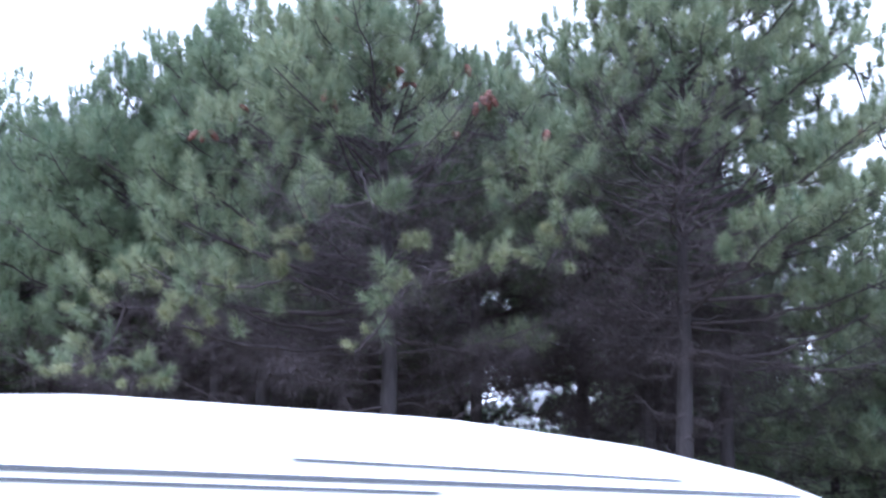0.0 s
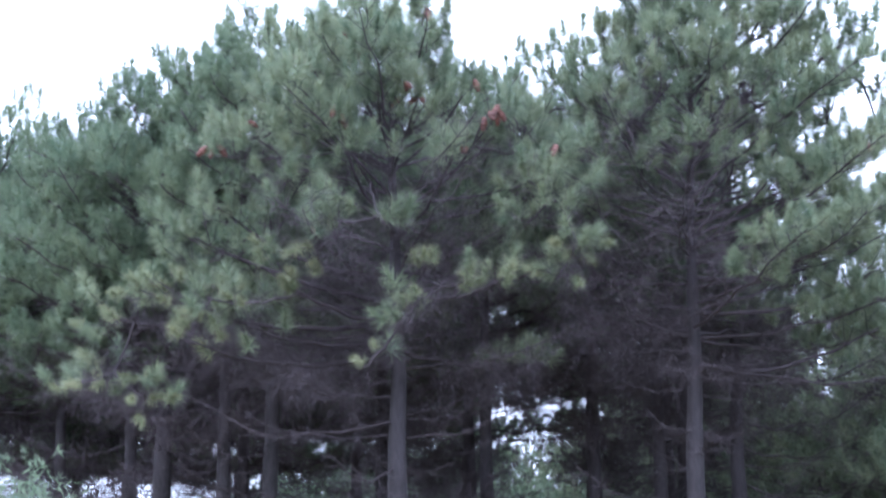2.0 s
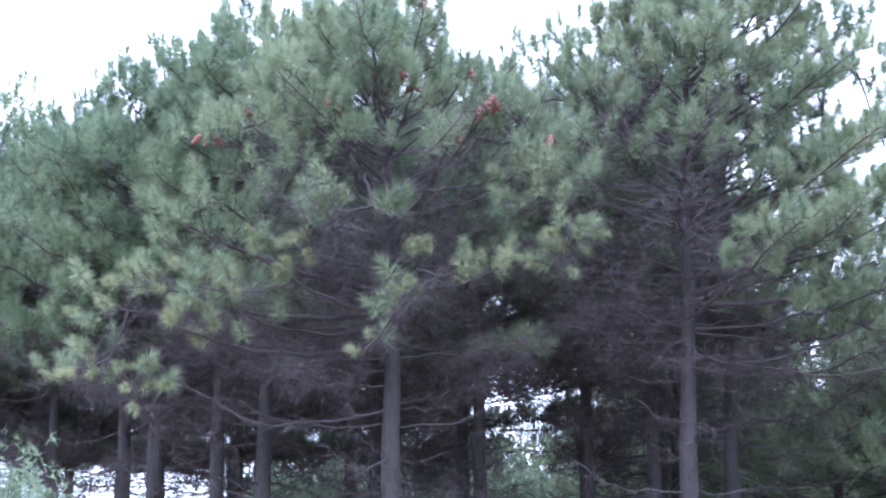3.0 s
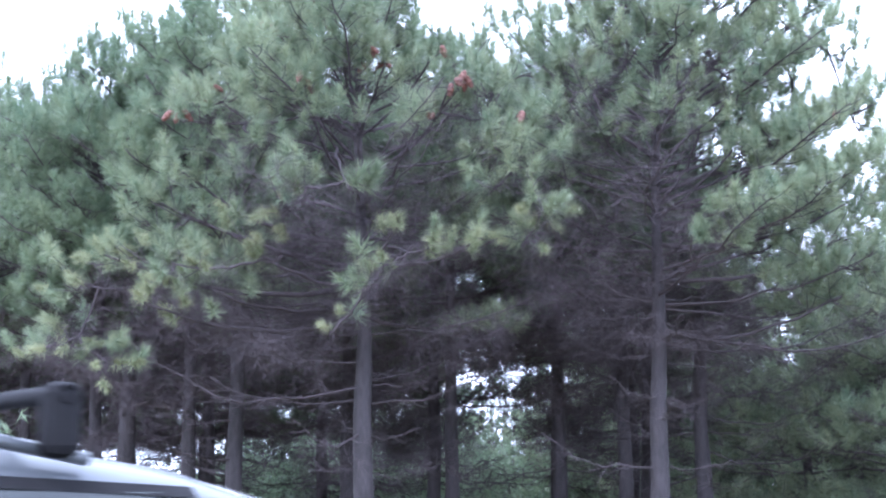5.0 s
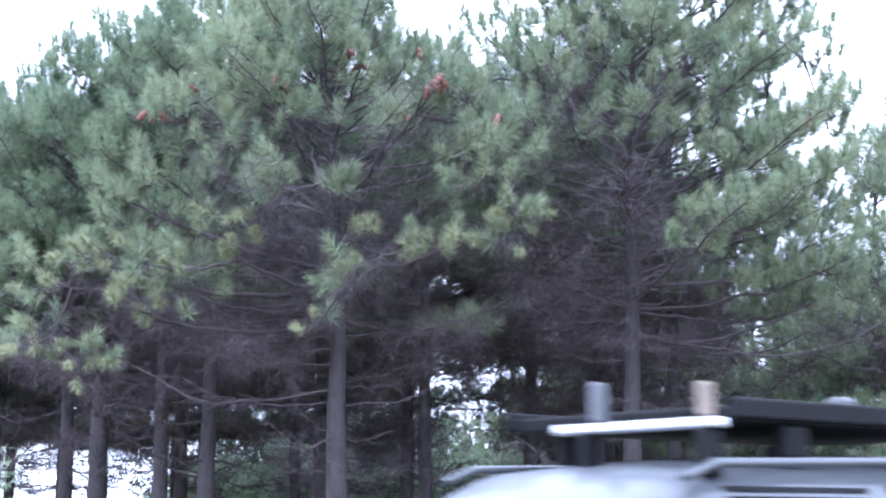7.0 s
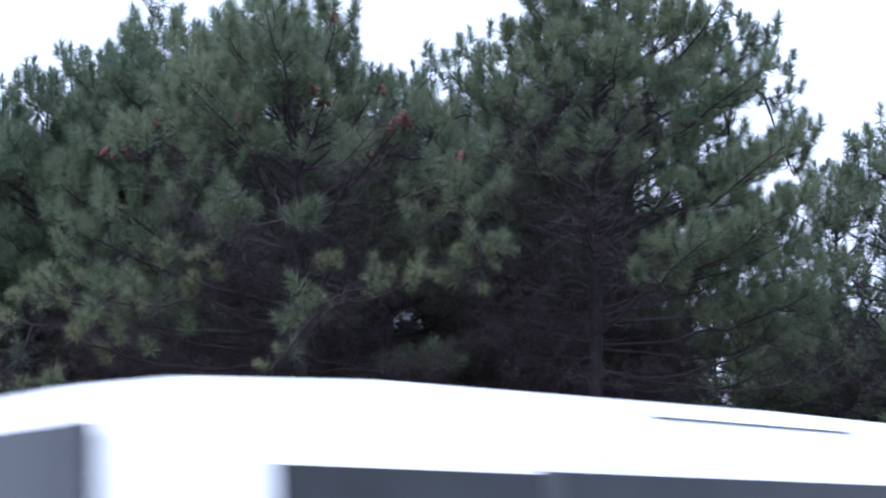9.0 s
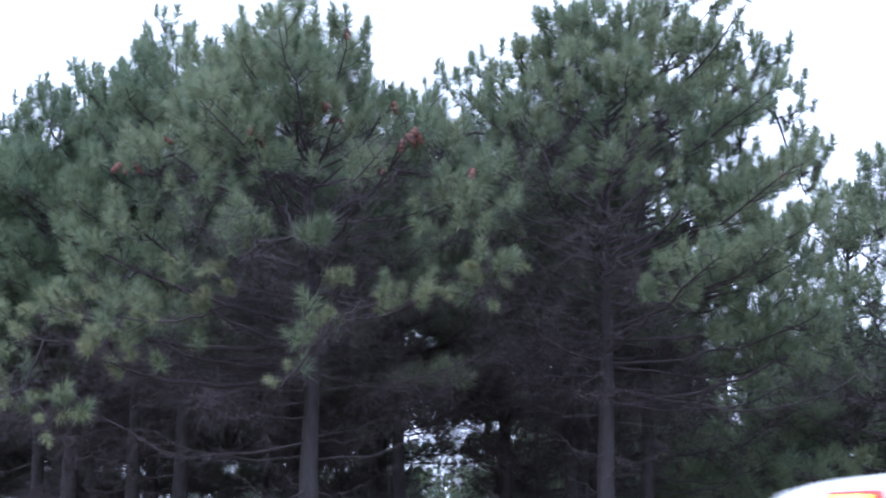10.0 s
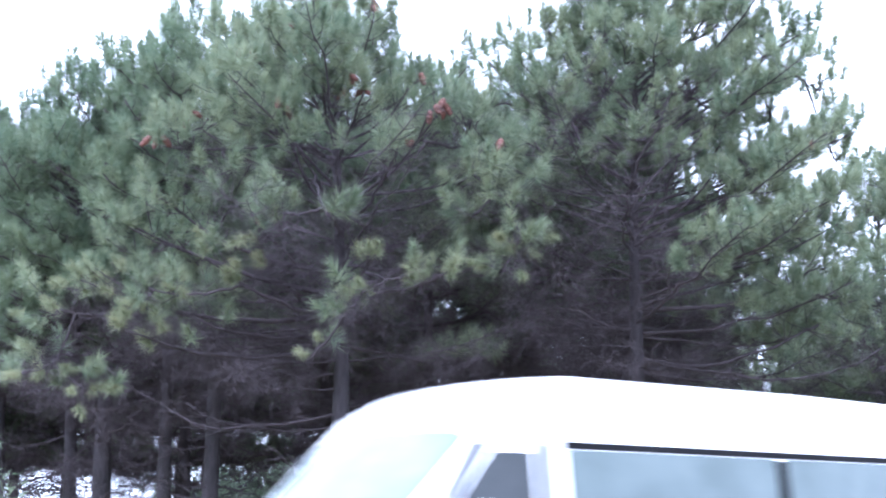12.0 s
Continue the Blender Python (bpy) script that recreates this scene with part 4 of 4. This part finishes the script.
def car_parts(add, shell):
    flank_glass(add, shell, 0.75, 1.75, 1.02, 1.63, PALE_GLASS, 0.38, 0.0)
    flank_glass(add, shell, 1.83, 3.1, 1.02, 1.63, PALE_GLASS, 0.0, 0.55)
    strip_on_side(add, shell, "window_seal", 1.1, 2.55, 1.642, 1.642, 0.016, BLACK)
    add("windscreen", shell.top_panel("windscreen", 2.8, 3.75, -0.56, 0.56, PALE_GLASS, taper=0.92))
    add("rear_window", box_mesh("rear_window", 0.0, 0.12, -0.5, 0.5, 1.1, 1.45, GLASS, 0.02))
    for hand in (1, -1):
        for x in (1.2, 2.0):
            add("door_handle", box_mesh("door_handle", x, x + 0.16, hand * 0.865 - 0.02, hand * 0.865 + 0.02, 0.88, 0.92, WHITE, 0.012))


car_c = vehicle("people_carrier", "small white people carrier with pale windows", "car", CAR, WHITE, (0.8, 3.6), 0.86, car_parts)

# the minibus of the far lane
BUS = Shell(6.6, 1.0, [(-1, 2.15), (0, 2.15), (0.06, 2.32), (0.2, 2.40), (0.6, 2.445), (1.6, 2.46), (3.6, 2.455), (3.9, 2.42), (4.15, 2.31), (4.40, 2.07), (4.70, 1.79), (5.2, 1.32), (5.65, 1.13), (6.4, 1.02), (6.6, 0.75), (8, 0.7)], 1.1, 0.17, tail=0.3, crown=0.07)


def bus_parts(add, shell):
    flank_glass(add, shell, 2.2, 3.85, 1.15, 2.01, PALE_GLASS, 0.0, 0.0)
    flank_glass(add, shell, 0.4, 2.1, 1.15, 2.01, PALE_GLASS, 0.05, 0.0)
    flank_glass(add, shell, 4.08, 5.05, 1.15, 1.985, GLASS, 0.0, 0.72, label="dark driver's window")
    strip_on_side(add, shell, "window_band", 0.4, 3.87, 2.035, 2.035, 0.035, BLACK, "dark band over the windows")
    strip_on_side(add, shell, "window_pillar", 2.105, 2.195, 1.58, 1.58, 0.84, BLACK)
    for hand in (1, -1):
        add("window_surround", shell.side_panel("window_surround", [(3.96, 1.15), (4.06, 1.15), (4.05, 2.03), (3.96, 2.03)], hand, SILVER, 0.009), "grey door surround")
        add("window_surround", shell.side_panel("window_surround", [(5.06, 1.15), (5.14, 1.15), (4.40, 2.03), (4.32, 2.03)], hand, SILVER, 0.009), "grey door surround")
    add("windscreen", shell.top_panel("windscreen", 4.36, 5.3, -0.72, 0.72, PALE_GLASS, taper=0.95))
    add("rear_window", box_mesh("rear_window", 0.0, 0.08, -0.6, 0.6, 1.2, 1.8, GLASS, 0.02))
    for hand in (1, -1):
        add("door_handle", box_mesh("door_handle", 4.15, 4.35, hand * 1.005 - 0.02, hand * 1.005 + 0.02, 1.0, 1.05, BLACK, 0.012))
        add("wing_mirror", box_mesh("wing_mirror", 4.50, 4.68, hand * 1.12 - 0.11, hand * 1.12 + 0.11, 1.50, 1.74, WHITE, 0.05), "white wing mirror")


bus = vehicle("minibus", "white high-roofed minibus with pale side windows", "minibus", BUS, WHITE, (1.2, 5.45), 1.0, bus_parts, 0.0)


# the scooter that flits by close to the verge
def scooter():
    ob = thing("delivery_scooter", "dark blue delivery scooter with a tall cargo box", "scooter", "passing traffic")
    bm = bmesh.new()
    for x0, x1, w, z0, z1 in ((-0.35, 0.35, 0.17, 0.42, 0.74), (0.2, 0.62, 0.05, 0.25, 0.36), (0.52, 0.66, 0.19, 0.3, 0.98)):
        bmesh.ops.create_cube(bm, size=1, matrix=Matrix.Translation(((x0 + x1) / 2, 0, (z0 + z1) / 2)) @ Matrix.Diagonal((x1 - x0, 2 * w, z1 - z0, 1)))
    part("body", bm_mesh("body", bm, BLUE, bevel=0.03), ob)
    part("seat", box_mesh("seat", -0.1, 0.42, -0.13, 0.13, 0.742, 0.82, BLACK, 0.03), ob)
    box = part("cargo_box", box_mesh("cargo_box", -0.66, -0.10, -0.27, 0.27, 0.825, 1.72, BLUE, 0.05), ob, "dark blue cargo box")
    part("lid", box_mesh("lid", -0.68, -0.08, -0.285, 0.285, 1.722, 1.84, BLUE, 0.05), box)
    bar = Tubes()
    bar.add([(0.5, -0.36, 1.06), (0.56, -0.15, 1.02), (0.56, 0.15, 1.02), (0.5, 0.36, 1.06)], 0.016, 0.016, 8)
    part("handlebar", bar.mesh("handlebar", BLACK), ob)
    part("headlight", box_mesh("headlight", 0.63, 0.7, -0.08, 0.08, 0.8, 0.92, LAMP, 0.02), ob)
    for x in (-0.55, 0.72):
        wheel = part("wheel", mesh_of("hub", *lathe([(-0.05, 0.03), (0.05, 0.03)], 12), BLACK, True), ob, "", pose(x, 0, 0.26))
        small = Matrix.Diagonal((0.78, 0.5, 0.78, 1))
        part("tyre", TYRE_MESH, wheel, "", small)
        part("rim", RIM_MESH, wheel, "", small)
    return ob


scoot = scooter()


# ---- what moves ----
def drive(ob, length, v, rows, back=False, step=0.1):
    """Rows of (seconds, place of the tail along the road)."""
    sign = -1 if back else 1
    walk(ob, [(t, road_pose(u + sign * length / 2, v, 0, back)) for t, u in rows])
    ts, us = zip(*rows)
    for wheel in [c for c in ob.children if c.name.split(".")[0] == "wheel"]:
        p, flip = wheel.matrix_basis.translation.copy(), wheel.matrix_basis[0][0] < 0
        spins = []
        for i in range(round(12 / step) + 1):
            t = i * step
            turn = math.degrees(sign * float(np.interp(t, ts, us)) / 0.33) % 360
            spins.append((t, pose(p.x, p.y, p.z, 0, -turn if flip else turn, 180 if flip else 0)))
        walk(wheel, spins)


def motions():
    walk(scoot, [(0, road_pose(-20.2, 1.6)), (1.3, road_pose(-0.6, 1.6)), (1.5, road_pose(2.56, 1.6)), (1.7, road_pose(5.35, 1.6)), (4, road_pose(39.7, 1.6)), (12, road_pose(140, 1.6))])
    drive(van_a, 5.2, 4.38, [(0, 0.55), (0.5, 1.7), (0.7, 2.2), (1.0, 3.22), (1.5, 5.0), (4, 10.6), (8, 22.5), (12, 36)])
    drive(suv, 5.4, 4.31, [(0, -14.5), (2.5, -8.0), (4.5, -2.75), (5.0, -1.86), (5.3, -1.42), (5.5, -0.94), (5.8, -0.21), (6.2, 0.80), (6.4, 1.33), (6.7, 2.22), (8, 7.0), (12, 24)])
    drive(van_b, 6.9, 4.60, [(0, -26), (4.5, -14.5), (7, -6.1), (8.3, -1.02), (8.6, 0.15), (8.9, 1.38), (9.2, 2.66), (9.5, 3.88), (9.8, 5.36), (10.0, 6.65), (12, 19.5)])
    drive(car_c, 4.5, 6.7, [(0, 48.0), (4.5, 9.36), (4.6, 8.30), (4.7, 7.23), (4.8, 6.25), (4.9, 5.37), (5.0, 4.27), (5.2, 2.2), (12, -57)], True, 1 / 15)
    drive(bus, 6.6, 6.95, [(0, 84.8), (8, 33.9), (11.0, 17.4), (11.5, 13.65), (11.8, 10.65), (12.0, 9.36)], True, 1 / 15)


motions()
